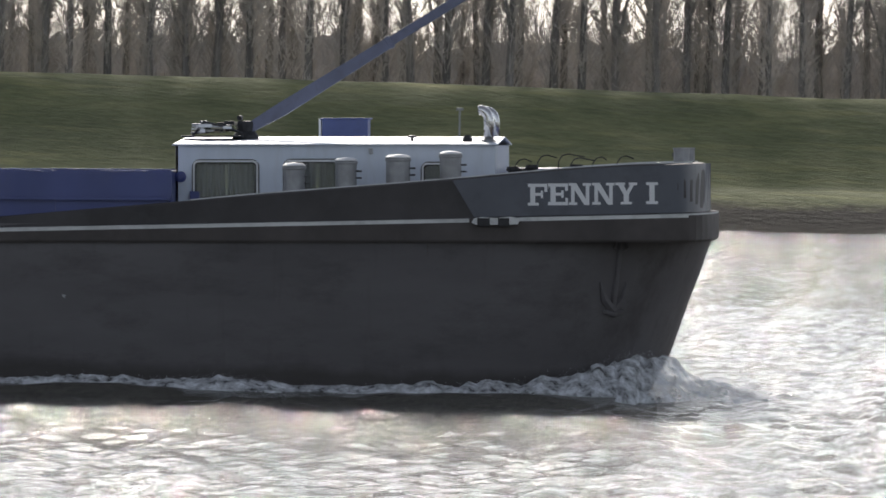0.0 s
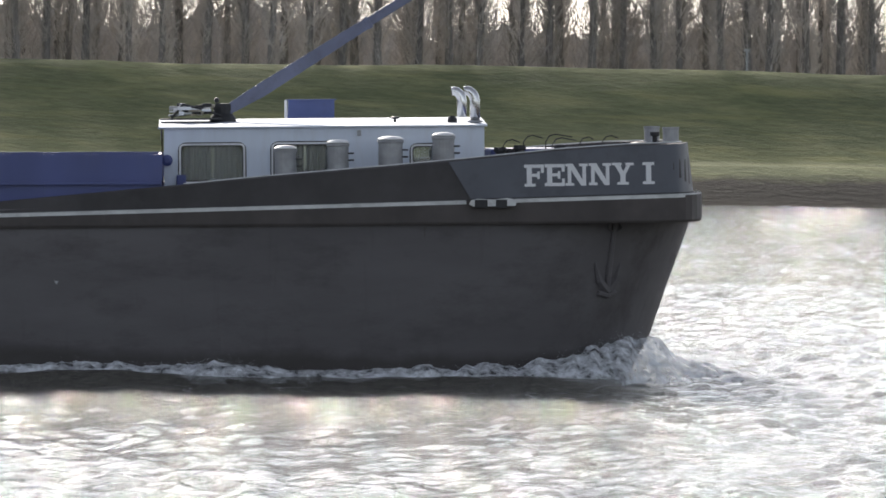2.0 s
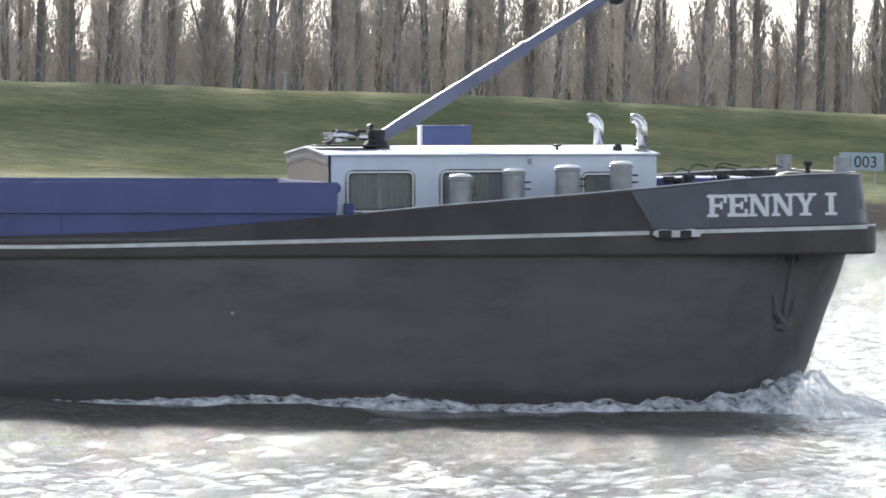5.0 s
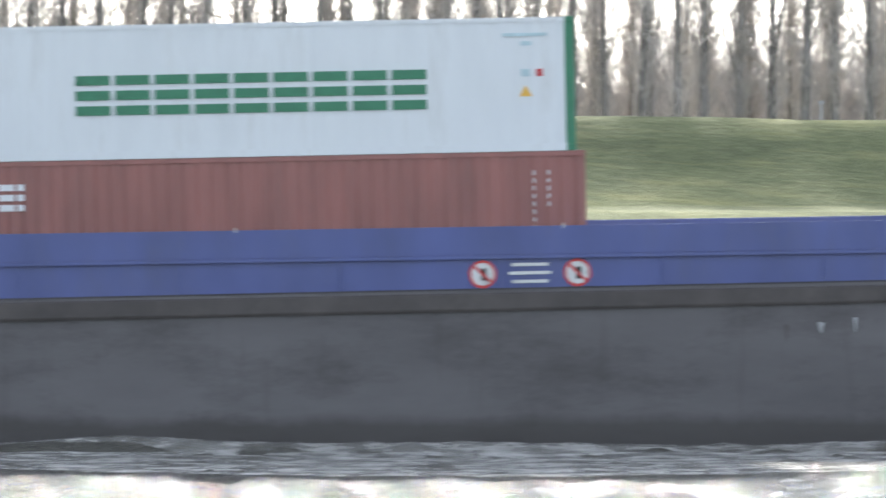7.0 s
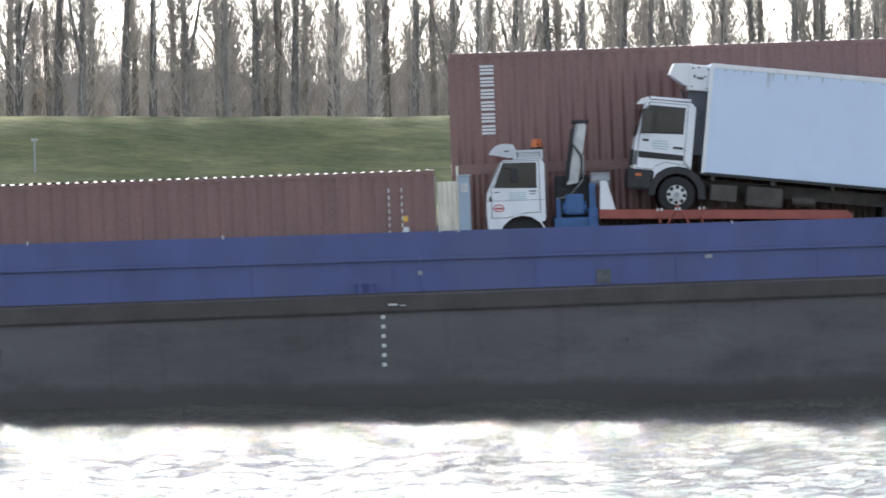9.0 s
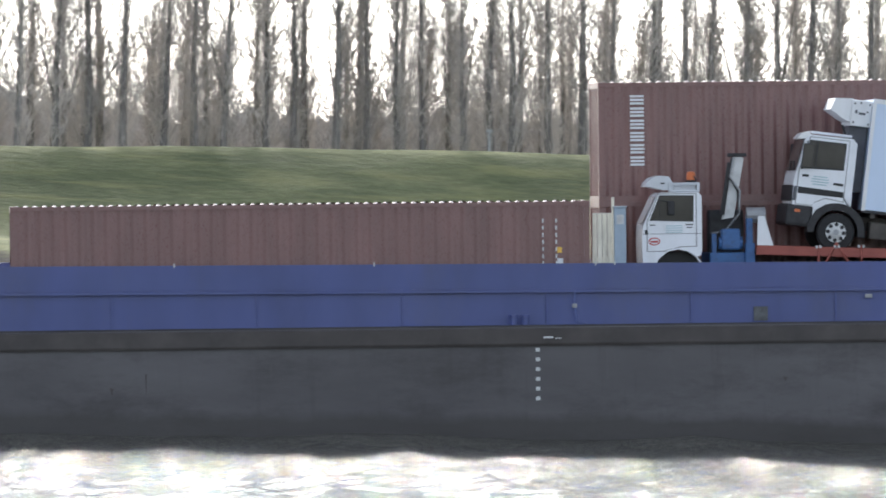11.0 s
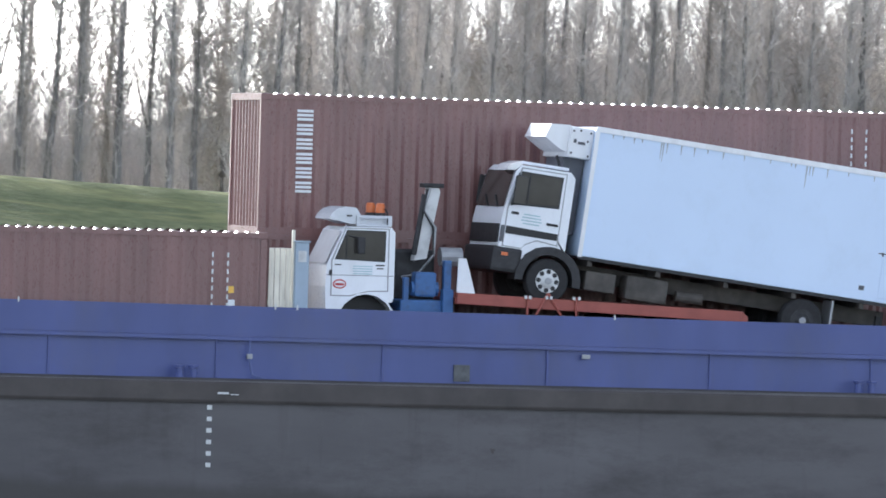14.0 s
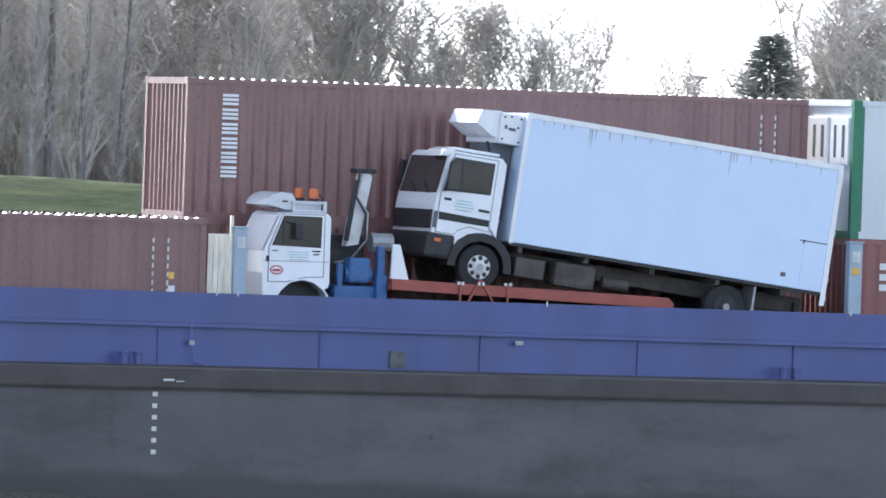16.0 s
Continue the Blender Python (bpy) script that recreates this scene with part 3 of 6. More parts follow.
    for rng_ in (st, st2):
        o = len(s.v)
        for x in rng_:
            w = bow_half(x, 54.99) * 1.0165 + 0.006
            s.v += [Vector((x, -w, hi(x) - 0.075)), Vector((x, -w, hi(x) - 0.005)), Vector((x, -w + 0.1, hi(x) + 0.006))]
        for i in range(len(rng_) - 1):
            a = o + 3 * i
            s.f += [(a, a + 3, a + 4, a + 1), (a + 1, a + 4, a + 5, a + 2)]
    part("white_line", s, M_LINE, barge, "worn white painted line")
    # cap rail on the bulwark, coloured white to paint its sunlit top edge
    pth = [(x, -bow_half(x, 54.58) * 0.972, lerp(x, SHEER) + 0.0) for x in [44.2, 45.5, 47, 48.5, 50, 51, 52] + [x for x in stations(54.58) if x > 52.1][:-3]]
    part("cap_rail", Shape().tube(pth, 0.022, 6), M_LINE, barge)
    pth = [(x, -y, z) for x, y, z in pth]
    part("cap_rail", Shape().tube(pth, 0.022, 6), M_LINE, barge)
    # deck
    s = Shape()
    st = [x for x in stations(54.3) if x >= 43.9]
    for x in st:
        z = 2.50 if x < 40 else 2.50 + (x - 40) * 0.012
        if x > 50.6:
            z = 3.0
        s.v += [Vector((x, -bow_half(x, 54.3) * 0.985, z)), Vector((x, bow_half(x, 54.3) * 0.985, z))]
    for i in range(len(st) - 1):
        a = 2 * i
        s.f.append((a, a + 2, a + 3, a + 1))
    part("fore_deck", s, M_FLOOR, barge, "dark steel fore deck")
    for sgn in (-1, 1):
        part("side_deck", Shape().box(X_STERN, 43.6, min(sgn * 5.66, sgn * 4.9), max(sgn * 5.66, sgn * 4.9), 2.44, 2.50), M_HULL, barge)
    part("hold_floor", Shape().box(X_STERN + 0.1, 43.5, -4.85, 4.85, 2.40, 2.53), M_FLOOR, barge, "rusty steel hold floor")
    part("aft_bulkhead", Shape().box(X_STERN, X_STERN + 0.1, -4.9, 4.9, 2.4, 3.9), M_BLUE, barge)
    # blue coamings, each with rim, rail and brackets
    top = lambda x: 3.80 - 0.0053 * x
    for sgn in (-1, 1):
        y0, y1 = sgn * 5.0, sgn * 4.9
        co = part("coaming", Shape().prism([(X_STERN, 2.46), (43.75, 2.46), (43.75, top(43.75)), (X_STERN, top(X_STERN))], min(y0, y1), max(y0, y1)), M_BLUE, barge, "blue painted hold coaming")
        yo = sgn * 5.0
        a, b = min(yo, yo + sgn * 0.09), max(yo, yo + sgn * 0.09)
        part("coaming_rim", Shape().prism([(X_STERN, top(X_STERN) - 0.52), (43.77, top(43.77) - 0.52), (43.77, top(43.77) + 0.012), (X_STERN, top(X_STERN) + 0.012)], a, b), M_BLUE, co)
        part("coaming_flange", Shape().prism([(X_STERN, top(X_STERN) - 0.60), (43.75, top(43.75) - 0.60), (43.75, top(43.75) - 0.525), (X_STERN, top(X_STERN) - 0.525)], min(yo, yo + sgn * 0.115), max(yo, yo + sgn * 0.115)), M_BLUE, co)
        me = mesh("bracket", Shape().prism([(-0.02, 2.51), (0.02, 2.51), (0.02, 3.24), (-0.02, 3.24)], -0.035, 0.0).v, Shape().prism([(0, 0), (1, 0), (1, 1), (0, 1)], 0, 1).f, M_BLUE)
        for i in range(29):
            x = -1.36 + 3.05 * (i - 14)
            if X_STERN + 0.5 < x < 43.5:
                piece("bracket", me, co, Matrix.Translation((x, yo if sgn < 0 else yo + 0.035, top(x) - 3.80)))
        if sgn < 0:
            pin = Shape().box(-0.012, 0.012, -0.01, 0.01, 0, 0.09)
            mp = mesh("pin", pin.v, pin.f, M_LINE)
            for x in (-9.2, -5.0, -0.33, 0.07, 5.95, 11.9, 18.0, 24.2):
                piece("pin", mp, co, Matrix.Translation((x, yo - 0.10, top(x) - 0.03)))
            part("deck_hose", Shape().tube([(-0.78, -5.12, 3.25), (-0.80, -5.14, 2.95), (-0.74, -5.16, 2.6), (-0.5, -5.2, 2.53)], 0.018, 6), M_BLUEBOX, co)
            part("junction_box", Shape().box(-0.84, -0.74, -5.18, -5.10, 2.88, 2.97, 0.01), M_GREY, co)
            part("junction_box", Shape().box(5.35, 5.5, -5.16, -5.10, 3.02, 3.1, 0.01), M_GREY, co)
            part("plate", Shape().box(3.0, 3.3, -5.04, -5.003, 2.56, 2.86, 0.01), material("mossy_plate", (0.10, 0.105, 0.11), 0.8, vary=0.3, scale=9), co)
            part("bollard_pair", Shape().lathe([(0.07, 0), (0.07, 0.2), (0.1, 0.21), (0.1, 0.25)], (-2.1, -5.35, 2.5), sides=10).lathe([(0.07, 0), (0.07, 0.2), (0.1, 0.21), (0.1, 0.25)], (-1.85, -5.35, 2.5), sides=10), M_BLUE, co)
            part("bollard_pair", Shape().lathe([(0.07, 0), (0.07, 0.2), (0.1, 0.21), (0.1, 0.25)], (10.5, -5.35, 2.5), sides=10).lathe([(0.07, 0), (0.07, 0.2), (0.1, 0.21), (0.1, 0.25)], (10.75, -5.35, 2.5), sides=10), M_BLUE, co)
            # two round warning signs and three lines of small writing between them
            for x in (22.66, 24.46):
                sg = part("warning_sign", Shape().lathe([(0.265, 0), (0.265, 0.012)], (x, -5.03, 2.79), "y", 28), M_SIGNRED, co, "round red-rimmed warning sign")
                part("sign_face", Shape().lathe([(0.215, 0), (0.215, 0.01)], (x, -5.042, 2.79), "y", 28), M_LINE, sg)
                part("sign_bar", Shape().box(-0.21, 0.21, -0.005, 0.005, -0.025, 0.025, m=Matrix.Translation((x, -5.05, 2.79)) @ Matrix.Rotation(radians(45), 4, "Y")), M_SIGNRED, sg)
                part("sign_symbol", Shape().box(-0.05, 0.05, -0.003, 0.003, -0.12, 0.11, 0.002, m=Matrix.Translation((x + 0.02, -5.049, 2.79))), M_BLACK, sg)
            for k, (w, z) in enumerate(((0.70, 2.96), (0.80, 2.80), (0.68, 2.64))):
                part("writing_line", Shape().box(23.56 - w / 2, 23.56 + w / 2, -5.035, -5.02, z - 0.03, z + 0.03), M_LINE, co)
    # closing plate of the hold forward
    part("fore_bulkhead", Shape().box(43.67, 43.75, -4.9, 4.9, 2.45, top(43.75)), M_BLUE, barge)
    # draught marks
    mk = Shape().box(-0.045, 0.045, -0.004, 0.004, -0.04, 0.04)
    mm = mesh("draught_mark", mk.v, mk.f, M_LINE)
    for x0, n in ((-1.62, 6), (34.8, 8)):
        for i in range(n):
            piece("draught_mark", mm, barge, Matrix.Translation((x0, -5.706, 2.02 - 0.204 * i)))
        part("load_line", Shape().box(x0 + 0.12, x0 + 0.32, -5.80, -5.792, 2.26, 2.30), M_LINE, barge)
        part("load_line", Shape().box(x0 + 0.36, x0 + 0.5, -5.80, -5.792, 2.25, 2.265), M_LINE, barge)
    # ship's name on the bow plating in slab letters, each set to the plating
    bar = lambda x0, x1, z0, z1: [(x0, z0), (x1, z0), (x1, z1), (x0, z1)]
    glyph = {
        "F": [bar(.12, .38, 0, 1), bar(0, 1, .85, 1), bar(.3, .74, .44, .58), bar(0, .56, 0, .13), bar(.85, 1, .62, .9), bar(.66, .78, .34, .68)],
        "E": [bar(.12, .38, 0, 1), bar(0, 1, .85, 1), bar(.3, .74, .44, .58), bar(0, 1, 0, .15), bar(.85, 1, .66, .9), bar(.66, .78, .34, .68), bar(.87, 1, .1, .34)],
        "N": [bar(.1, .26, 0, 1), bar(.76, .92, 0, 1), [(.06, 1), (.34, 1), (.92, 0), (.7, 0)], bar(0, .36, .88, 1), bar(0, .38, 0, .12), bar(.62, 1, .88, 1)],
        "Y": [[(.06, 1), (.34, 1), (.6, .42), (.4, .42)], [(.74, 1), (.92, 1), (.6, .42), (.46, .5)], bar(.38, .62, 0, .48), bar(0, .44, .88, 1), bar(.62, 1, .88, 1), bar(.24, .76, 0, .12)],
        "I": [bar(.3, .7, 0, 1), bar(0.05, .95, .87, 1), bar(0.05, .95, 0, .13)]}
    for ch, x, wd in zip("FENNYI", (51.35, 51.77, 52.22, 52.70, 53.17, 53.70), (.40, .41, .46, .46, .45, .27)):
        zc = 2.865 + (x - 51.3) * 0.012
        y = bow_half(x, 54.76) * 0.991 + 0.03
        d = (bow_half(x + 0.05, 54.76) - bow_half(x - 0.05, 54.76)) / 0.1
        m = pose(x, -y, zc, 0, 0, math.degrees(math.atan(-d))) @ pose(0, 0, 0, -4, 0, 0)
        s = Shape()
        for q, poly in enumerate(glyph[ch]):
            s.prism([((a - 0.5) * wd, c * 0.45) for a, c in poly], -0.008 - 0.0015 * q, 0.008)
        part("name_letter", s, M_LETTER, barge, at=m)
    # anchor pocket
    ap = part("anchor_pocket", Shape().prism([(50.0, 2.52), (50.1, 2.47), (50.95, 2.48), (51.0, 2.60), (50.8, 2.64), (50.5, 2.61), (50.2, 2.63), (50.05, 2.6)], -5.80, -5.62), M_LINE, barge, "scraped pale anchor pocket")
    part("pocket_hole", Shape().box(50.12, 50.38, -5.82, -5.79, 2.44, 2.61, 0.008), M_DARK, ap)
    part("pocket_hole", Shape().box(50.55, 50.78, -5.82, -5.79, 2.44, 2.61, 0.008), M_DARK, ap)
    # anchor hauled up against the plating under the strake
    for sgn in (-1, 1):
        def skin(x, z, off):
            return (x, sgn * (bow_half(x, lerp(z, [(0.5, 54.25), (0.8, 54.36), (1.4, 54.6), (2.14, 54.86)]), 6.0) + off), z)
        an = part("anchor", Shape().tube([skin(53.04, 2.08, 0.015), skin(52.98, 1.6, 0.02), skin(52.90, 1.0, 0.02), skin(52.87, 0.72, 0.025)], [0.05, 0.055, 0.065, 0.07], 8), M_HULL, barge, "dark stockless anchor hauled up at the bow")
        for pts in ([(52.87, 0.70), (52.70, 0.92), (52.62, 1.28)], [(52.87, 0.70), (53.06, 0.92), (53.16, 1.26)]):
            part("fluke", Shape().tube([skin(x, z, 0.02) for x, z in pts], [0.10, 0.085, 0.015], 6), M_HULL, an)
        part("crown", Shape().tube([skin(52.68, 0.66, 0.02), skin(52.87, 0.62, 0.025), skin(53.06, 0.66, 0.02)], [0.05, 0.085, 0.05], 8), M_HULL, an)
        part("hawse_lip", Shape().tube([skin(52.94, 2.1, 0.02), skin(52.90, 1.98, 0.03), skin(53.04, 1.9, 0.03), skin(53.18, 1.98, 0.03), skin(53.14, 2.1, 0.02)], 0.03, 6), M_HULL, an)
    # white deckhouse with windows
    HX0, HX1, HY, HZ0, HZ1 = 43.80, 50.4, 3.74, 2.5, 4.10
    dh = part("deckhouse", Shape(), M_HOUSE, barge, "white deckhouse with three framed windows")
    wins = [(44.13, 45.45, 2.99, 3.77), (46.03, 47.35, 2.99, 3.78), (48.90, 49.52, 3.1, 3.72)]

    def side_wall(y0, y1):
        xs = [HX0] + [c for w in wins for c in w[:2]] + [HX1]
        for i in range(0, len(xs) - 1):
            if i % 2 == 0:
                part("wall_panel", Shape().box(xs[i], xs[i + 1], y0, y1, HZ0, HZ1), M_HOUSE, dh)
            else:
                w = wins[i // 2]
                part("wall_panel", Shape().box(xs[i], xs[i + 1], y0, y1, HZ0, w[2]), M_HOUSE, dh)
                part("wall_panel", Shape().box(xs[i], xs[i + 1], y0, y1, w[3], HZ1), M_HOUSE, dh)
    side_wall(-HY, -HY + 0.08)
    side_wall(HY - 0.08, HY)
    part("end_wall", Shape().box(HX0, HX0 + 0.07, -HY + 0.08, HY - 0.08, HZ0, HZ1), M_HOUSE, dh)
    part("end_wall", Shape().box(HX1 - 0.07, HX1, -HY + 0.08, HY - 0.08, HZ0, HZ1), M_HOUSE, dh)
    roof = [(-HY - 0.06, 4.10), (-HY - 0.06, 4.135), (0, 4.285), (HY + 0.06, 4.135), (HY + 0.06, 4.10), (0, 4.25)]
    s = Shape()
    n = len(roof)
    s.v = [Vector((x, y, z)) for x in (HX0 - 0.10, HX1 + 0.06) for y, z in roof]
    s.f = [(i, i + n, (i + 1) % n + n, (i + 1) % n) for i in range(n)] + [tuple(range(n))[::-1], tuple(range(n, 2 * n))]
    part("roof", s, M_HOUSE, dh, "white cambered roof bright in the sun")
    part("roof_edge", Shape().tube([(HX0 - 0.12, -HY - 0.07, 4.115), (HX1 + 0.06, -HY - 0.07, 4.115)], 0.02, 6), M_HOUSE, dh)
    # striped awning hanging from the gable, and the curtain behind it
    rise = lambda y: 4.10 + 0.15 * (1 - abs(y) / HY)
    for i in range(34):
        y = -HY + 0.08 + i * 0.223
        z = rise(y + 0.1) + 0.01
        part("awning_strip", Shape().add([(HX0 - 0.065, y, z), (HX0 - 0.065, y + 0.12, z), (HX0 - 0.065, y + 0.10, z - 0.16), (HX0 - 0.065, y + 0.05, z - 0.25), (HX0 - 0.055, y, z), (HX0 - 0.055, y + 0.12, z), (HX0 - 0.055, y + 0.10, z - 0.16), (HX0 - 0.055, y + 0.05, z - 0.25)],
                                         [(0, 3, 2, 1), (4, 5, 6, 7), (0, 1, 5, 4), (1, 2, 6, 5), (2, 3, 7, 6), (3, 0, 4, 7)]), M_AWNING, dh)
    part("end_curtain", Shape().add([(HX0 - 0.05, -HY + 0.02, 2.7), (HX0 - 0.05, HY - 0.02, 2.7), (HX0 - 0.05, HY - 0.02, 4.10), (HX0 - 0.05, 0, 4.24), (HX0 - 0.05, -HY + 0.02, 4.10)], [(0, 4, 3, 2, 1)]), M_CURTAIN, dh, "grey weathered curtain")
    for i, (x0, x1, z0, z1) in enumerate(wins):
        for sgn in (-1, 1):
            yw = -HY if sgn < 0 else HY - 0.03
            fr = part("window_frame", rounded_frame(x0, x1, z0, z1, 0.09, 0.075, yw - 0.02, yw + 0.03), M_DARK, dh, "dark rounded window gasket")
            part("white_bead", rounded_frame(x0, x1, z0, z1, 0.08, 0.036, yw - 0.034, yw - 0.01), M_LETTER, fr)
            gl = part("pane", Shape().box(x0 + 0.02, x1 - 0.02, yw + 0.035, yw + 0.043, z0 + 0.02, z1 - 0.02), M_GLASS, fr)
            gl.visible_shadow = False
            if sgn < 0:
                if i < 2:
                    xm = (x0 + x1) / 2
                    part("curtain", curtain(x0 + 0.03, xm - 0.01, yw + 0.14, z0, z1), M_CURTAIN, fr)
                    part("curtain", curtain(xm + 0.03, x1 - 0.03, yw + 0.14, z0, z1), M_CURTAIN, fr)
                else:
                    part("blind", Shape().box(x0, x1, yw + 0.15, yw + 0.16, z0 - 0.1, z0 + 0.25), M_DARK, fr)
    part("vent_cap", Shape().lathe([(0.03, 0), (0.03, 0.06), (0.09, 0.07), (0.09, 0.1), (0.03, 0.12)], (48.6, -2.2, 4.2), sides=12), M_DARK, dh)
    part("vent_cap", Shape().lathe([(0.1, 0), (0.1, 0.08), (0.05, 0.14)], (49.78, -2.6, 4.18), sides=12), M_DARK, dh)
    part("wall_lamp", Shape().box(47.78, 47.86, -HY - 0.06, -HY, 3.92, 4.04, 0.01), M_GREY, dh)
    part("corner_fender", Shape().lathe([(0.05, -0.06), (0.12, -0.03), (0.12, 0.03), (0.05, 0.06)], (43.86, -HY - 0.12, 3.45), "y", 12), M_BLUE, dh)
    part("ladder_plate", Shape().box(44.05, 44.25, -HY - 0.1, -HY - 0.04, 2.55, 3.15, 0.02), M_BLUE, dh)
    # exhaust pipes with bent mouths
    for x, y in ((50.24, -2.9), (50.15, 2.4)):
        pth = [(x, y, 4.1), (x, y, 4.62)] + [(x - 0.17 + 0.17 * math.cos(a), y, 4.62 + 0.22 * math.sin(a)) for a in (0.4, 0.8, 1.2, 1.57, 1.85)]
        ex = part("exhaust_pipe", Shape().tube(pth, [0.105] * 4 + [0.1] * 2 + [0.095], 14), M_CHROME, dh, "bent stainless exhaust pipe", smooth=True)
        part("pipe_flange", Shape().lathe([(0.16, 0), (0.16, 0.04)], (x, y, 4.18), sides=14), M_GREY, ex)
        e = pth[-1]
        part("pipe_mouth", Shape().lathe([(0.085, 0), (0.085, 0.01)], (e[0] - 0.012, y, e[2]), "x", 12), M_DARK, ex)
    # blue locker on the roof
    lk = part("roof_locker", Shape().prism([(46.42, 4.18), (47.42, 4.18), (47.42, 4.66), (46.44, 4.66)], 2.2, 3.2), M_BLUEBOX, dh, "blue roof locker")
    part("locker_lid", Shape().box(46.40, 47.46, 2.16, 3.24, 4.66, 4.69, 0.008), M_BLUEBOX, lk)
    part("locker_side", Shape().box(46.36, 46.41, 2.2, 2.6, 4.2, 4.67, 0.006), M_WHITE, lk)
    # crane: foot, boom, cylinder, wheel at the top
    cr = part("crane_foot", Shape().lathe([(0.3, 0), (0.26, 0.12), (0.2, 0.2), (0.2, 0.34)], (45.03, -1.2, 4.2), sides=14), M_DARK, dh, "dark crane foot on the roof")
    part("crane_knee", Shape().box(44.86, 45.20, -1.35, -1.05, 4.45, 4.62, 0.04), M_DARK, cr)
    part("crane_knee", Shape().lathe([(0.05, -0.16), (0.06, 0.16)], (44.90, -1.2, 4.68), "y", 12), M_DARK, cr)
    bm_ = Matrix.Translation((45.03, -1.2, 4.42)) @ Matrix.Rotation(-radians(31.6), 4, "Y")
    bo = part("crane_boom", Shape().add([(0, -0.12, -0.10), (0, 0.12, -0.10), (0, 0.12, 0.10), (0, -0.12, 0.10), (0.9, -0.14, -0.17), (0.9, 0.14, -0.17), (0.9, 0.14, 0.12), (0.9, -0.14, 0.12),
                                         (3.6, -0.11, -0.13), (3.6, 0.11, -0.13), (3.6, 0.11, 0.10), (3.6, -0.11, 0.10)],
                                        [(0, 3, 2, 1), (8, 9, 10, 11)] + [(a + k, a + (k + 1) % 4, a + 4 + (k + 1) % 4, a + 4 + k) for a in (0, 4) for k in range(4)], bm_), M_BOOM, cr, "faded blue raised crane boom")
    part("boom_inner", Shape().box(3.5, 5.75, -0.085, 0.085, -0.11, 0.09, 0.015, bm_), M_BOOM, bo)
    part("boom_collar", Shape().box(3.50, 3.62, -0.125, 0.125, -0.15, 0.12, 0.02, bm_), M_BOOM, bo)
    tipv = bm_ @ Vector((5.75, 0, -0.1))
    part("sheave", Shape().lathe([(0.1, -0.06), (0.19, -0.05), (0.16, 0), (0.19, 0.05), (0.1, 0.06)], tipv, "y", 16), M_DARK, bo)
    part("hook_block", Shape().box(tipv.x + 0.75, tipv.x + 1.0, -1.3, -1.1, tipv.z - 0.02, tipv.z + 0.18, 0.03).tube([tipv + Vector((0, 0, 0.15)), tipv + Vector((0.85, 0, 0.12))], 0.03, 6), M_GREY, bo)
    # hydraulic pump set lying on the roof
    hp = part("pump_frame", Shape().box(43.72, 45.0, -1.9, -0.9, 4.27, 4.31, 0.01), M_DARK, dh)
    rp = random.Random(31)
    for i in range(44):
        x, z, y = rp.uniform(43.88, 44.7), rp.uniform(4.33, 4.54), rp.uniform(-1.9, -0.9)
        l, hh = rp.uniform(0.08, 0.3), rp.uniform(0.03, 0.09)
        part("pump_unit", Shape().box(x, min(x + l, 45.0), y - 0.06, y + 0.06, z, z + hh, 0.012), rp.choice((M_LETTER, M_WOOD, M_LETTER, M_DARK, M_GREY)), hp)
    part("pump_hose", Shape().tube([(43.95, -1.8, 4.3), (44.2, -1.9, 4.6), (44.6, -1.85, 4.5), (45.0, -1.6, 4.35)], 0.025, 6), M_DARK, hp)
    # mooring bollards beside the house
    for (x0, x1, zt) in ((46.05, 46.52, 3.68), (47.13, 47.59, 3.79), (48.18, 48.70, 3.85), (49.29, 49.76, 3.92)):
        r = (x1 - x0) / 2
        bo_ = part("mooring_bollard", Shape().lathe([(r * 0.96, 0), (r * 0.96, zt - 2.58), (r * 1.05, zt - 2.565), (r * 1.05, zt - 2.53), (r * 0.9, zt - 2.5)], ((x0 + x1) / 2, -4.75, 2.5), sides=20), M_GREY, barge, "stout grey mooring bollard", smooth=False)
        # cap in white, which paints the sun on the grey bollard's top
        part("bollard_cap", Shape().lathe([(r * 1.03, 0), (r * 1.03, 0.02), (r * 0.7, 0.06), (r * 0.1, 0.075)], ((x0 + x1) / 2, -4.75, zt - 0.005), sides=20), M_LETTER, bo_)
        for dz in (0.22, 0.36):
            part("bollard_pin", Shape().tube([(x1 - 0.05, -4.8, zt - dz), (x1 + 0.1, -4.82, zt - dz)], 0.018, 6), M_DARK, bo_)
    for y in (-3.37, 3.5):
        b2 = part("bow_bollard", Shape().lathe([(0.165, 0), (0.165, 1.0), (0.175, 1.01), (0.175, 1.05)], (54.27, y, 3.0), sides=18), M_GREY, barge, "grey bow bollard")
    # windlass dome, hoops and ropes on the fore deck
    wl = part("windlass", Shape().lathe([(0.5, 0), (0.5, 0.42), (0.44, 0.58), (0.25, 0.70), (0.08, 0.74)], (53.8, -0.1, 3.0), sides=20), M_DARK, barge, "dark domed anchor windlass")
    part("windlass_post", Shape().lathe([(0.05, 0), (0.05, 0.18), (0.1, 0.2), (0.1, 0.28)], (54.12, -0.2, 3.66), sides=10), M_DARK, wl)
    for x, y, h, l in ((50.8, -3.2, 3.82, 0.35), (51.25, -2.6, 3.9, 0.4), (51.7, -3.0, 3.92, 0.55), (52.4, -2.8, 3.86, 0.3), (51.9, -1.5, 3.84, 0.5), (52.9, -2.2, 3.88, 0.35)):
        part("deck_hoop", Shape().tube([(x, y, 3.0), (x, y, h - 0.15), (x + 0.08, y, h - 0.03), (x + 0.2, y, h), (x + l, y, h - 0.06)], 0.012, 6), M_DARK, barge)
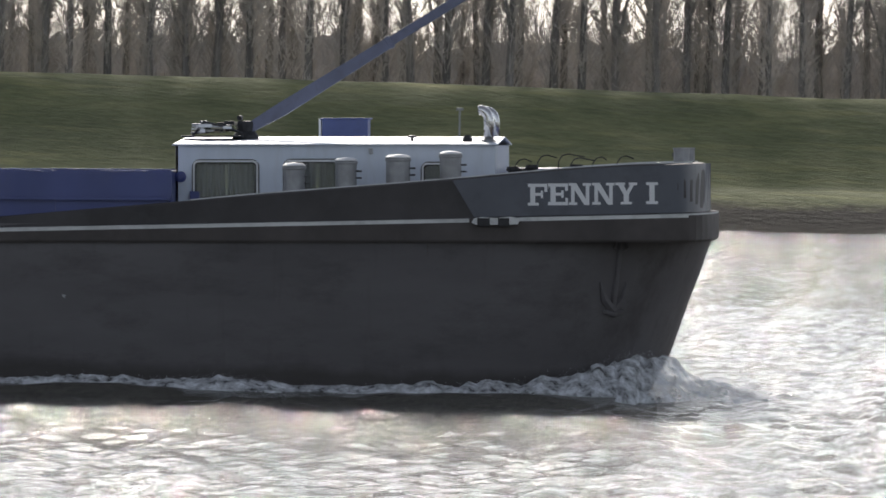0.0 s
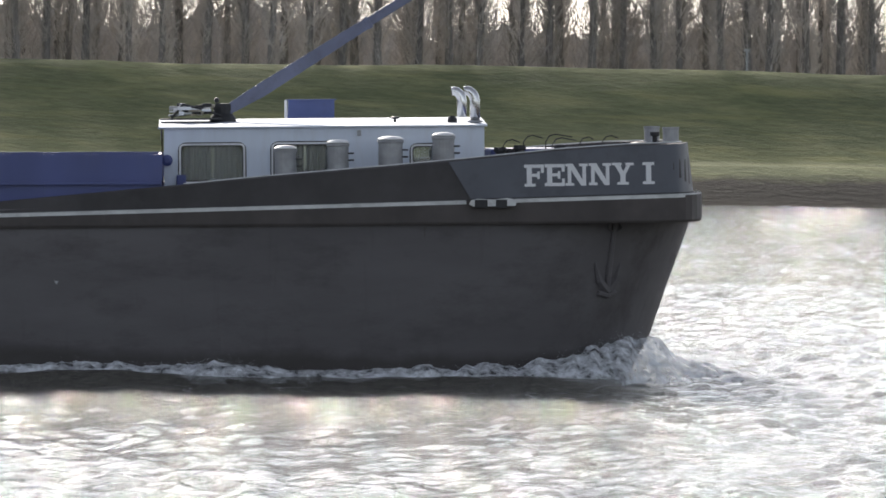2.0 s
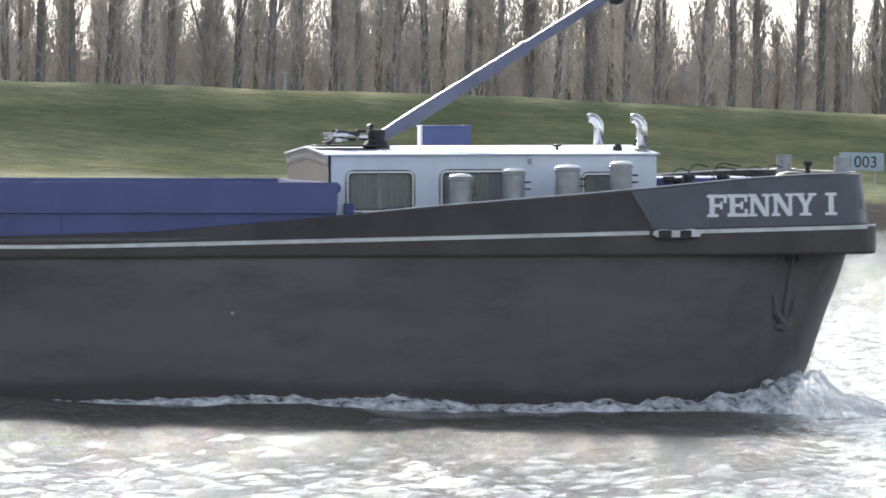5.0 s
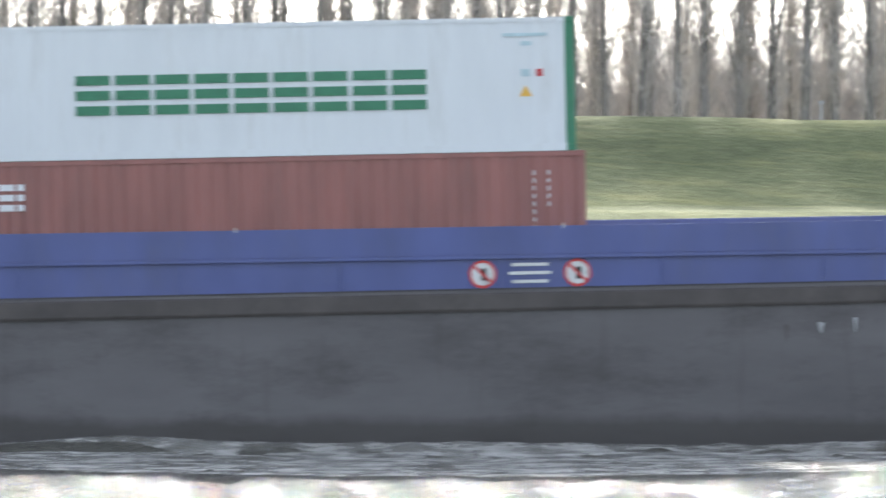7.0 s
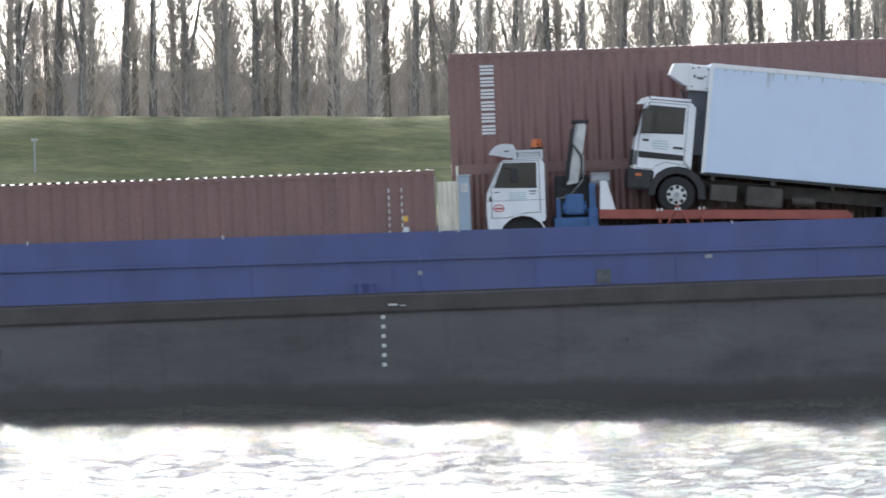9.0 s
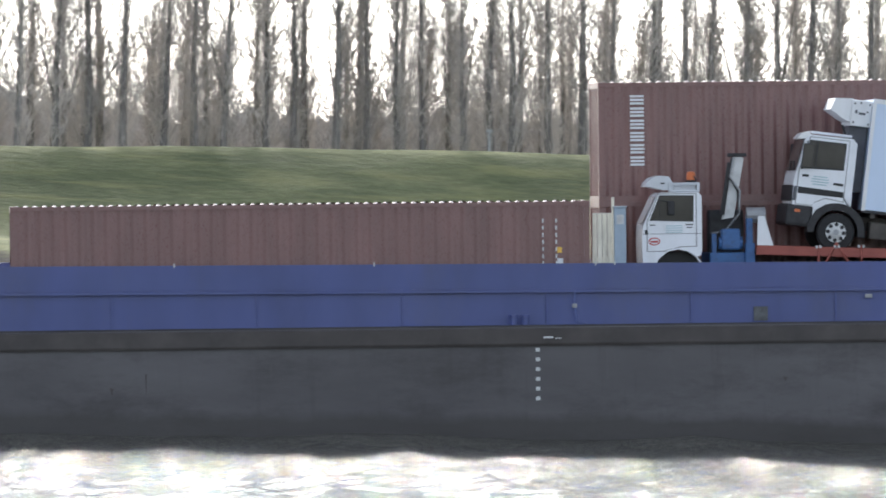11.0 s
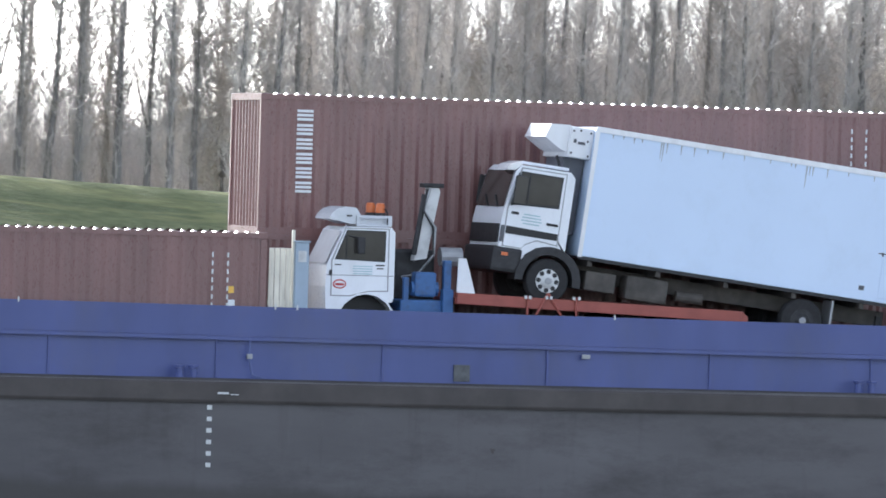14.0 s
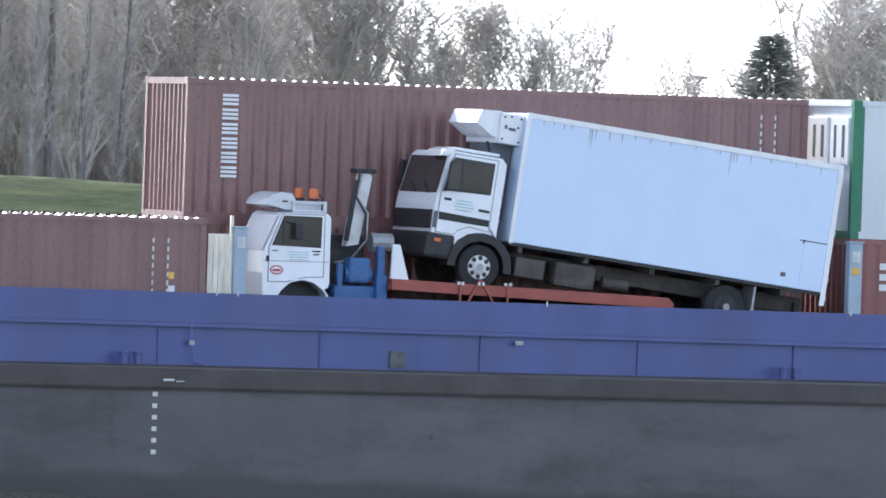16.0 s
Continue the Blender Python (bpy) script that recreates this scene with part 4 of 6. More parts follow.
    for x, y, z in ((50.75, -3.1, 3.66), (50.95, -2.9, 3.63), (51.15, -3.2, 3.7), (52.05, -2.0, 3.7)):
        part("deck_bollard", Shape().lathe([(0.1, 0), (0.1, z - 3.1), (0.14, z - 3.08), (0.12, z - 3.0)], (x, y, 3.0), sides=10), M_DARK, barge)
    part("hatch_box", Shape().box(50.6, 53.0, -1.8, 2.5, 3.0, 3.62, 0.05), M_BLUE, barge, "low blue deck store")
    return barge


def rounded_frame(x0, x1, z0, z1, r, w, y0, y1):
    """A frame with rounded corners round an opening."""
    def loop(g, rad):
        pts = []
        for cx, cz, a0 in ((x1 + g - rad, z1 + g - rad, 0), (x0 - g + rad, z1 + g - rad, 90), (x0 - g + rad, z0 - g + rad, 180), (x1 + g - rad, z0 - g + rad, 270)):
            for k in range(5):
                a = radians(a0 + k * 22.5)
                pts.append((cx + rad * math.cos(a), cz + rad * math.sin(a)))
        return pts
    o, i = loop(w * 0.6, r + w), loop(-w * 0.5, r)
    n = len(o)
    s = Shape()
    s.v = [Vector((x, y, z)) for y in (y0, y1) for l in (o, i) for x, z in l]
    for k in range(n):
        j = (k + 1) % n
        s.f += [(k, j, n + j, n + k), (2 * n + k, 3 * n + k, 3 * n + j, 2 * n + j), (k, 2 * n + k, 2 * n + j, j), (n + k, n + j, 3 * n + j, 3 * n + k)]
    return s


def curtain(x0, x1, y, z0, z1):
    s = Shape()
    n = 26
    for i in range(n + 1):
        x = x0 + (x1 - x0) * i / n
        yy = y + 0.025 * math.sin(i * 1.35)
        s.v += [Vector((x, yy, z0)), Vector((x, yy, z1))]
    s.f = [(2 * i, 2 * i + 2, 2 * i + 3, 2 * i + 1) for i in range(n)]
    return s


barge = build_barge()
CARGO = []                       # things carried by the barge, with their pose on it


def carried(ob, m):
    CARGO.append((ob, m))
    ob.matrix_basis = barge_pose(0) @ m
    return ob


# ---- freight containers ----
CL, CW, CH = 12.19, 2.44, 2.57
RL = 12.02                       # the white one is a little shorter


def corrugated(length, height, pitch=0.277, depth=0.028, flat=0.07):
    """A trapezoid-profiled panel in x, z with its face at y = 0 and hollows behind."""
    prof, x = [(0, 0)], 0.0
    n = int(round(length / pitch))
    p = length / n
    for i in range(n):
        x = i * p
        prof += [(x + 0.10 * p, 0), (x + 0.36 * p, depth), (x + 0.60 * p, depth), (x + 0.86 * p, 0)]
    prof.append((length, 0))
    s = Shape()
    for px, py in prof:
        s.v += [Vector((px, py, 0)), Vector((px, py, height))]
    s.f = [(2 * i, 2 * i + 2, 2 * i + 3, 2 * i + 1) for i in range(len(prof) - 1)]
    return s


def container(label, paint, post, group, reefer=False, length=CL):
    c = thing("freight_container", label, "container", group)
    ps, rl = 0.12, 0.10
    side = corrugated(length - 2 * ps, CH - 2 * rl) if not reefer else corrugated(length - 2 * ps, CH - 2 * rl, 0.6, 0.012)
    me = mesh("side_panel", side.v, side.f, paint)
    piece("side_panel", me, c, Matrix.Translation((ps, 0.02, rl)))
    piece("side_panel", me, c, Matrix.Translation((ps, CW - 0.02, rl)) @ Matrix.Scale(-1, 4, (0, 1, 0)))
    # roof with cross corrugation
    s = corrugated(length - 2 * ps, CW - 0.1, 0.2, 0.05)
    s.v = [Vector((v.x, v.z, -v.y)) for v in s.v]
    if reefer:
        s = Shape().box(0, length - 2 * ps, 0, CW - 0.1, -0.04, 0.0)
    part("roof_panel", s, paint, c, at=Matrix.Translation((ps, 0.05, CH - 0.03)))
    if not reefer:                # the ribs run down over the edge of the roof
        e = corrugated(length - 2 * ps, 0.13, 0.2, 0.05)
        e.v = [Vector((v.x, v.z, -v.y)) for v in e.v]
        me = mesh("roof_edge", e.v, e.f, paint)
        piece("roof_edge", me, c, Matrix.Translation((ps, 0.03, CH - 0.012)) @ Matrix.Rotation(radians(13.5), 4, "X"))
        piece("roof_edge", me, c, Matrix.Translation((ps, CW - 0.03, CH - 0.012)) @ Matrix.Scale(-1, 4, (0, 1, 0)) @ Matrix.Rotation(radians(13.5), 4, "X"))
    part("floor", Shape().box(ps, length - ps, 0.03, CW - 0.03, 0.06, 0.12), M_DARK, c)
    for x in (0, length - ps):
        for y in (0, CW - ps):
            part("corner_post", Shape().box(x, x + ps, y, y + ps, 0.118, CH - 0.118), post, c)
    castm = Shape().box(0, 0.178, 0, 0.162, 0, 0.118, 0.012)
    cm = mesh("corner_casting", castm.v, castm.f, post)
    for x in (-0.004, length - 0.174):
        for y in (-0.004, CW - 0.158):
            for z in (0, CH - 0.118):
                piece("corner_casting", cm, c, Matrix.Translation((x, y, z)))
    for y in (0.0, CW - 0.06):
        part("bottom_rail", Shape().box(0.17, length - 0.17, y, y + 0.06, 0.0, 0.14), post if not reefer else paint, c)
        part("top_rail", Shape().box(0.17, length - 0.17, y, y + 0.06, CH - 0.10, CH - 0.012), paint, c)
    for x in (0.0, length - 0.06):
        part("end_rail", Shape().box(x, x + 0.06, 0.16, CW - 0.16, 0, 0.14), post, c)
        part("end_rail", Shape().box(x, x + 0.06, 0.16, CW - 0.16, CH - 0.12, CH), paint, c)
    ends = []
    if not reefer:
        s = corrugated(CW - 2 * ps, CH - 0.24, 0.25, 0.045)
        s.v = [Vector((v.y, v.x, v.z)) for v in s.v]
        s.f = [f[::-1] for f in s.f]
        part("end_panel", s, paint, c, at=Matrix.Translation((0.02, ps, 0.12)))
    else:
        m = part("machinery_panel", Shape().box(0.05, 0.12, ps, CW - ps, 0.14, CH - 0.12), M_REEFER, c)
        part("panel_plate", Shape().box(0.0, 0.05, 0.25, 1.1, 1.35, 2.25, 0.02), M_WHITE, m)
        part("panel_plate", Shape().box(0.0, 0.05, 1.25, 2.2, 1.35, 2.25, 0.02), M_WHITE, m)
        for y in (0.42, 1.42):
            part("panel_slot", Shape().box(-0.006, 0.0, y, y + 0.12, 1.5, 2.1, 0.002).box(-0.006, 0.0, y + 0.4, y + 0.5, 1.5, 2.1, 0.002), M_DARK, m)
        part("fan_opening", Shape().lathe([(0.42, 0), (0.42, 0.02)], (0.03, 1.2, 0.75), "x", 24), M_DARK, m)
        part("fan_grille", Shape().lathe([(0.12, 0), (0.12, 0.02)], (0.012, 1.2, 0.75), "x", 16), M_GREY, m)
    d = part("door", Shape().box(length - 0.05, length - 0.01, ps, CW / 2 - 0.01, 0.14, CH - 0.12), paint, c)
    d2 = part("door", Shape().box(length - 0.05, length - 0.01, CW / 2 + 0.01, CW - ps, 0.14, CH - 0.12), paint, c)
    for y, dd in ((0.45, d), (0.95, d), (1.49, d2), (1.99, d2)):
        part("locking_bar", Shape().tube([(length + 0.015, y, 0.15), (length + 0.015, y, CH - 0.13)], 0.018, 6), M_GREY, dd)
    return c


def code_bars(c, x, z_top, n, dx=0.16):
    """Small upright rows of code marks near a container's end, as plain bars."""
    for col, (k, zz) in enumerate(((n, z_top), (max(2, n - 4), z_top))):
        for i in range(k):
            part("code_mark", Shape().box(x + col * 0.28 - 0.014, x + col * 0.28 + 0.016, 0.002, 0.014, zz - 0.15 * i - 0.085, zz - 0.15 * i), M_LINE, c)


def letter_block(c, x0, x1, z0, z1, mat, cuts=()):
    """One plain block of a company mark, with notches as cut-out strips."""
    s = Shape()
    for a0, a1, b0, b1 in cuts or ((0, 1, 0, 1),):
        s.box(x0 + (x1 - x0) * a0, x0 + (x1 - x0) * a1, -0.008, 0.006, z0 + (z1 - z0) * b0, z0 + (z1 - z0) * b1)
    part("mark_block", s, mat, c)


BARS = ((0, 1, 0, 0.24), (0, 1, 0.38, 0.62), (0, 1, 0.76, 1))


def build_containers():
    g = "freight containers in the hold"
    tri = container("brown corrugated container stacked in the second row", M_BROWN, M_BROWN, g)
    # a column of six pale blocks, the owner's mark
    for i in range(6):
        z = 2.19 - 0.262 * i
        letter_block(tri, 0.68, 0.98, z - 0.10, z + 0.10, M_LETTER, BARS)
    code_bars(tri, 11.25, 2.25, 9)
    carried(tri, pose(0, -2.1, 5.08))
    under = container("brown container below another in the second row", M_BROWN, M_BROWN, g)
    carried(under, pose(0.0, -2.1, 2.52))
    low = container("brown corrugated container behind a wooden board", M_BROWN, M_BROWN, g)
    code_bars(low, 11.2, 2.2, 11)
    part("yellow_label", Shape().box(11.5, 11.6, -0.004, 0.012, 1.48, 1.60), M_YELLOW, low)
    part("white_label", Shape().box(11.5, 11.62, -0.004, 0.012, 1.22, 1.36), M_LETTER, low)
    carried(low, pose(-0.42 - CL, -4.7, 2.56))
    low2 = copy_thing(low, pose(0, 0, 0))
    carried(low2, pose(-0.85 - 2 * CL, -4.7, 2.56))
    red = container("red-brown container under a white one", M_RED, M_RED, g)
    for a, b in ((0.62, 0.95), (0.99, 1.28), (1.33, 1.46)):
        letter_block(red, a, b, 1.62, 2.13, M_LETTER, BARS)
    code_bars(red, 11.2, 2.2, 9)
    carried(red, pose(12.6, -3.3, 2.53))
    ev = container("white refrigerated container with green corner posts", M_REEFER, M_GREEN, g, True, RL)
    part("green_edge", Shape().box(0.12, 0.22, 0.004, 0.02, 0.12, CH - 0.12), M_GREEN, ev)
    part("green_edge", Shape().box(RL - 0.18, RL - 0.12, 0.004, 0.02, 0.12, CH - 0.12), M_GREEN, ev)
    x = 2.48
    for i in range(9):
        w = 0.66
        letter_block(ev, x, x + w, 0.84, 1.60, M_GREEN, BARS)
        x += 0.755
    part("green_writing", Shape().box(10.65, 11.5, 0.0, 0.014, 2.20, 2.26).box(11.0, 11.2, 0.0, 0.014, 2.02, 2.1), M_PALE, ev)
    for xx, zz, w, mt in ((11.08, 1.5, 0.08, M_PALE), (11.35, 1.5, 0.06, M_SIGNRED)):
        part("notice", Shape().box(xx - w, xx + w, 0.0, 0.014, zz - 0.07, zz + 0.07), mt, ev)
    part("hazard_notice", Shape().prism([(10.96, 1.05), (11.2, 1.05), (11.08, 1.26)], 0.0, 0.014), M_YELLOW, ev)
    carried(ev, pose(12.6, -3.3, 5.10))


build_containers()


# ---- the lorries ----
def wheel(parent, x, y, z, r, w, bright=True):
    t = part("wheel", Shape().lathe([(r * 0.62, -w / 2), (r * 0.93, -w / 2), (r, -w * 0.36), (r, w * 0.36), (r * 0.93, w / 2), (r * 0.62, w / 2)], (x, y, z), "y", 28), M_RUBBER, parent, "black lorry tyre")
    rim = part("rim", Shape().lathe([(r * 0.54, 0), (r * 0.54, 0.05), (r * 0.42, 0.03), (r * 0.28, -0.02), (r * 0.2, -0.04)], (x, y - w / 2 - 0.01, z), "y", 24), M_LINE if bright else M_DARK, t, "pale steel rim")
    for k in range(8):
        a = 2 * math.pi * k / 8
        part("rim_hole", Shape().lathe([(r * 0.11, 0), (r * 0.11, 0.012)], (x + r * 0.42 * math.cos(a), y - w / 2 - 0.018, z + r * 0.42 * math.sin(a)), "y", 8), M_DARK, rim)
    part("hub", Shape().lathe([(r * 0.16, -0.07), (r * 0.16, 0.02)], (x, y - w / 2 - 0.0, z), "y", 12), M_GREY, rim)
    return t


def build_box_lorry():
    """White box lorry, x towards its tail, origin at the front wheel's centre on the near side."""
    t = thing("box_lorry", "white refrigerated box lorry carried nose-up on a flatbed", "lorry")
    W = 2.3
    cab = [(-0.98, 0.30), (-1.0, 1.0), (-0.98, 1.16), (-0.86, 1.88), (-0.76, 2.0), (0.16, 2.0), (0.26, 1.90), (0.26, 0.50), (0.10, 0.45)]
    c = part("cab", Shape().prism(cab + [(0.06, 0.55)] + [(0.62 * math.cos(a) - 0.02, 0.62 * math.sin(a)) for a in (1.1, 1.57, 2.0, 2.4)] + [(-0.52, 0.30)], 0.06, W - 0.2), M_TRUCK, t, "white lorry cab")
    for y in (0.045, W - 0.06):
        out = -1 if y < 1 else 1
        ya = y if y < 1 else y + 0.016

        def skin(poly, lo, hi):
            return Shape().prism(poly, min(ya + out * lo, ya + out * hi), max(ya + out * lo, ya + out * hi))
        part("door_seam", Shape().prism([(-0.93, 0.50), (-0.93, 1.2), (-0.76, 1.96), (0.10, 1.96), (0.10, 0.64), (-0.3, 0.68), (-0.5, 0.58), (-0.56, 0.50)], y + 0.004, y + 0.012), M_GREY, c)
        d = part("door", Shape().prism([(-0.905, 0.52), (-0.905, 1.2), (-0.74, 1.94), (0.08, 1.94), (0.08, 0.66), (-0.3, 0.70), (-0.5, 0.6), (-0.56, 0.52)], y, y + 0.016), M_TRUCK, c)
        part("window_seal", skin([(-0.885, 1.27), (-0.75, 1.89), (0.035, 1.885), (0.03, 1.31)], 0, 0.005), M_DARK, d)
        part("side_window", skin([(-0.85, 1.31), (-0.73, 1.86), (0.0, 1.855), (0.0, 1.35)], 0.005, 0.010), M_STRIPE_GLASS, d, "dark tinted side window")
        part("window_pillar", skin([(-0.60, 1.33), (-0.60, 1.86), (-0.57, 1.86), (-0.57, 1.33)], 0.010, 0.014), M_DARK, d)
        part("stripe", skin([(-0.90, 0.74), (-0.90, 0.88), (0.075, 0.86), (0.075, 0.74)], 0.0, 0.008), M_BLACK, d, "dark stripe along the door")
        part("handle", skin([(-0.16, 0.99), (-0.16, 1.035), (0.05, 1.03), (0.05, 0.985)], 0.0, 0.025), M_DARK, d)
        for k, w in enumerate((0.30, 0.38, 0.36, 0.30)):
            part("writing", skin([(-0.45 - w / 2, 0.95 + k * 0.055), (-0.45 - w / 2, 0.975 + k * 0.055), (-0.45 + w / 2, 0.975 + k * 0.055), (-0.45 + w / 2, 0.95 + k * 0.055)], 0, 0.005), M_PALE, d)
        part("badge", skin([(-0.84, 1.10), (-0.84, 1.15), (-0.70, 1.15), (-0.70, 1.10)], 0, 0.006), M_DARK, d)
        # tall mirror in a pale housing, held off the pillar
        ym = ya + out * 0.16
        mi = part("mirror", Shape().box(-0.90, -0.66, min(ym, ym + out * 0.07), max(ym, ym + out * 0.07), 1.28, 1.80, 0.03), M_DARK, c, "dark mirror housing")
        part("mirror_glass", Shape().box(-0.885, -0.675, min(ym + out * 0.07, ym + out * 0.076), max(ym + out * 0.07, ym + out * 0.076), 1.30, 1.78), M_STRIPE_GLASS, mi)
        part("mirror_arm", Shape().tube([(-0.80, ya, 1.84), (-0.80, ym, 1.78)], 0.014, 6), M_DARK, mi)
        part("mirror_arm", Shape().tube([(-0.86, ya, 1.26), (-0.84, ym, 1.30)], 0.014, 6), M_DARK, mi)
    part("windscreen", Shape().add([(-0.965, 0.12, 1.20), (-0.965, W - 0.25, 1.20), (-0.855, W - 0.28, 1.88), (-0.855, 0.15, 1.88)], [(0, 1, 2, 3)], Matrix.Translation((-0.02, 0, 0.01))), M_STRIPE_GLASS, c)
    part("wiper", Shape().tube([(-1.0, 0.5, 1.20), (-0.965, 0.9, 1.42)], 0.012, 5).tube([(-1.0, 1.2, 1.20), (-0.965, 1.6, 1.42)], 0.012, 5), M_DARK, c)
    part("grille", Shape().box(-1.03, -0.97, 0.12, W - 0.26, 0.56, 0.90, 0.02), M_DARK, c)
    part("grille_side", Shape().box(-0.99, -0.92, 0.047, 0.06, 0.58, 0.88), M_STRIPE, c)
    part("bumper", Shape().box(-1.08, -0.52, 0.03, W - 0.2, 0.04, 0.50, 0.07), M_DARK, c, "dark plastic bumper")
    part("lamp", Shape().box(-0.92, -0.80, 0.01, 0.04, 0.34, 0.40, 0.006), M_AMBER, c)
    part("mudguard", Shape().add(*arch(0.62, 0.15, 0.0, 0.5), Matrix.Identity(4)), M_DARK, c, "black wheel arch")
    v = part("sun_visor", Shape().prism([(-1.03, 1.88), (-0.94, 2.005), (-0.78, 2.07), (-0.74, 2.0), (-0.86, 1.90)], 0.12, 0.95), M_WHITE_GLOSS, c, "pale sun visor catching the sun")
    part("roof_rail", Shape().tube([(-0.74, 0.2, 2.05), (0.14, 0.2, 2.05)], 0.03, 6), M_TRUCK, c)
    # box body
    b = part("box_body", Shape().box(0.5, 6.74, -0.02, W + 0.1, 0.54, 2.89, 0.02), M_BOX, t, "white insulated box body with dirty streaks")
    part("box_trim", Shape().box(0.49, 6.75, -0.035, -0.021, 2.80, 2.90, 0.004), M_WHITE, b)
    part("box_trim", Shape().box(0.48, 0.56, -0.037, -0.021, 0.52, 2.80, 0.004), M_WHITE, b)
    part("box_trim", Shape().box(6.66, 6.76, -0.037, -0.021, 0.30, 2.80, 0.004), M_WHITE, b)
    part("bottom_rail", Shape().box(0.5, 6.74, -0.03, 0.05, 0.48, 0.54), M_DARK, b)
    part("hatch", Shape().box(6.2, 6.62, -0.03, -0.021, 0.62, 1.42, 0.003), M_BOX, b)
    part("hatch_edge", Shape().box(6.17, 6.20, -0.034, -0.021, 1.38, 1.45).box(6.1, 6.64, -0.034, -0.021, 1.42, 1.44), M_STRIPE, b)
    part("side_vent", Shape().box(5.82, 5.92, -0.034, -0.021, 0.72, 0.80, 0.004), M_STRIPE, b)
    for z in (2.5, 1.6, 0.75, 0.4):
        part("hinge", Shape().box(6.74, 6.80, 0.0, 0.12, z, z + 0.08, 0.01), M_GREY, b)
    streak = material("grey_streak", (0.36, 0.39, 0.42), 0.6, vary=0.25, scale=6)
    rs = random.Random(4)
    for x in (0.8, 1.0, 1.2, 1.35, 1.72, 1.76, 1.83, 2.1, 2.35, 2.6, 2.9, 3.3, 3.8, 4.2, 4.28, 4.5, 4.56, 4.62, 4.9, 5.3, 5.8, 6.3):
        h = rs.uniform(0.04, 0.2) if x not in (1.72, 1.76, 4.5) else rs.uniform(0.3, 0.42)
        part("streak", Shape().prism([(x, 2.795), (x + 0.03, 2.795), (x + 0.02, 2.795 - h), (x + 0.012, 2.795 - h)], -0.0222, -0.0205), streak, b)
    # cooling unit on the front wall
    u = part("cooling_unit", Shape().box(0.06, 0.5, 0.15, 1.85, 2.28, 2.84, 0.03), M_WHITE, t, "white cooling unit over the cab")
    part("unit_nose", Shape().prism([(-0.37, 2.58), (-0.29, 2.83), (0.08, 2.86), (0.08, 2.36), (-0.06, 2.40)], 0.25, 1.7), M_WHITE, u)
    for x, z in ((0.12, 2.76), (0.44, 2.76), (0.12, 2.36), (0.44, 2.34), (0.25, 2.78), (0.4, 2.6)):
        part("unit_bolt", Shape().lathe([(0.02, 0), (0.02, 0.012)], (x, 0.138, z), "y", 8), M_DARK, u)
    part("unit_mark", Shape().box(0.14, 0.19, 0.138, 0.149, 2.55, 2.62).box(0.22, 0.36, 0.138, 0.149, 2.53, 2.58), M_STRIPE, u)
    part("unit_duct", Shape().box(0.1, 0.48, 0.5, 1.7, 0.9, 2.28), M_STRIPE, u)
    part("unit_hose", Shape().tube([(-0.08, 0.35, 2.28), (0.02, 0.35, 2.05), (0.12, 0.4, 1.9)], 0.025, 6), M_DARK, u)
    # chassis
    ch = part("chassis", Shape().box(-0.9, 6.6, 0.72, 0.82, 0.12, 0.40).box(-0.9, 6.6, 1.48, 1.58, 0.12, 0.40), M_SOOT, t, "dark road-dirty chassis")
    for x in (0.7, 2.0, 3.3, 4.6, 5.9):
        part("cross_member", Shape().box(x, x + 0.09, 0.05, W - 0.05, 0.38, 0.50), M_SOOT, ch)
    part("tank", Shape().box(1.5, 2.3, 0.1, 0.6, -0.10, 0.34, 0.07), M_SOOT, ch)
    part("battery_box", Shape().box(0.72, 1.3, 0.1, 0.6, -0.05, 0.30, 0.03), M_SOOT, ch)
    part("silencer", Shape().lathe([(0.1, 0), (0.1, 0.5)], (2.5, 0.3, 0.1), "x", 12), M_SOOT, ch)
    part("axle", Shape().tube([(0, 0.1, 0), (0, W - 0.1, 0)], 0.07, 8), M_DARK, ch)
    part("axle", Shape().tube([(4.85, 0.1, 0), (4.85, W - 0.1, 0)], 0.09, 8), M_DARK, ch)
    part("mud_flap", Shape().box(5.38, 5.42, 0.05, 0.6, -0.35, 0.45), M_GREY, ch)
    part("underrun", Shape().box(6.4, 6.5, 0.1, W - 0.1, -0.2, -0.08).box(6.4, 6.5, 0.5, 0.6, -0.1, 0.3), M_DARK, ch)
    for x in (0.0, 4.85):
        wheel(ch, x, 0.14, 0, 0.40, 0.26, x == 0)
        wheel(ch, x, W - 0.14, 0, 0.42, 0.26, False)
    return t


def arch(r, th, y0, y1):
    v, f = [], []
    n = 12
    for i in range(n + 1):
        a = radians(-5 + 190 * i / n)
        for rr in (r - th, r):
            for y in (y0, y1):
                v.append((rr * math.cos(a), y, rr * math.sin(a)))
    for i in range(n):
        a = 4 * i
        f += [(a, a + 4, a + 5, a + 1), (a + 2, a + 3, a + 7, a + 6), (a, a + 2, a + 6, a + 4), (a + 1, a + 5, a + 7, a + 3)]
    return v, f


M_STRIPE_GLASS = material("tinted_glass", (0.045, 0.042, 0.038), 0.10, vary=0.25, scale=2, spec=0.28)
M_WHITE_GLOSS = material("glossy_visor_and_glare", (0.75, 0.75, 0.75), 0.15, vary=0.05)


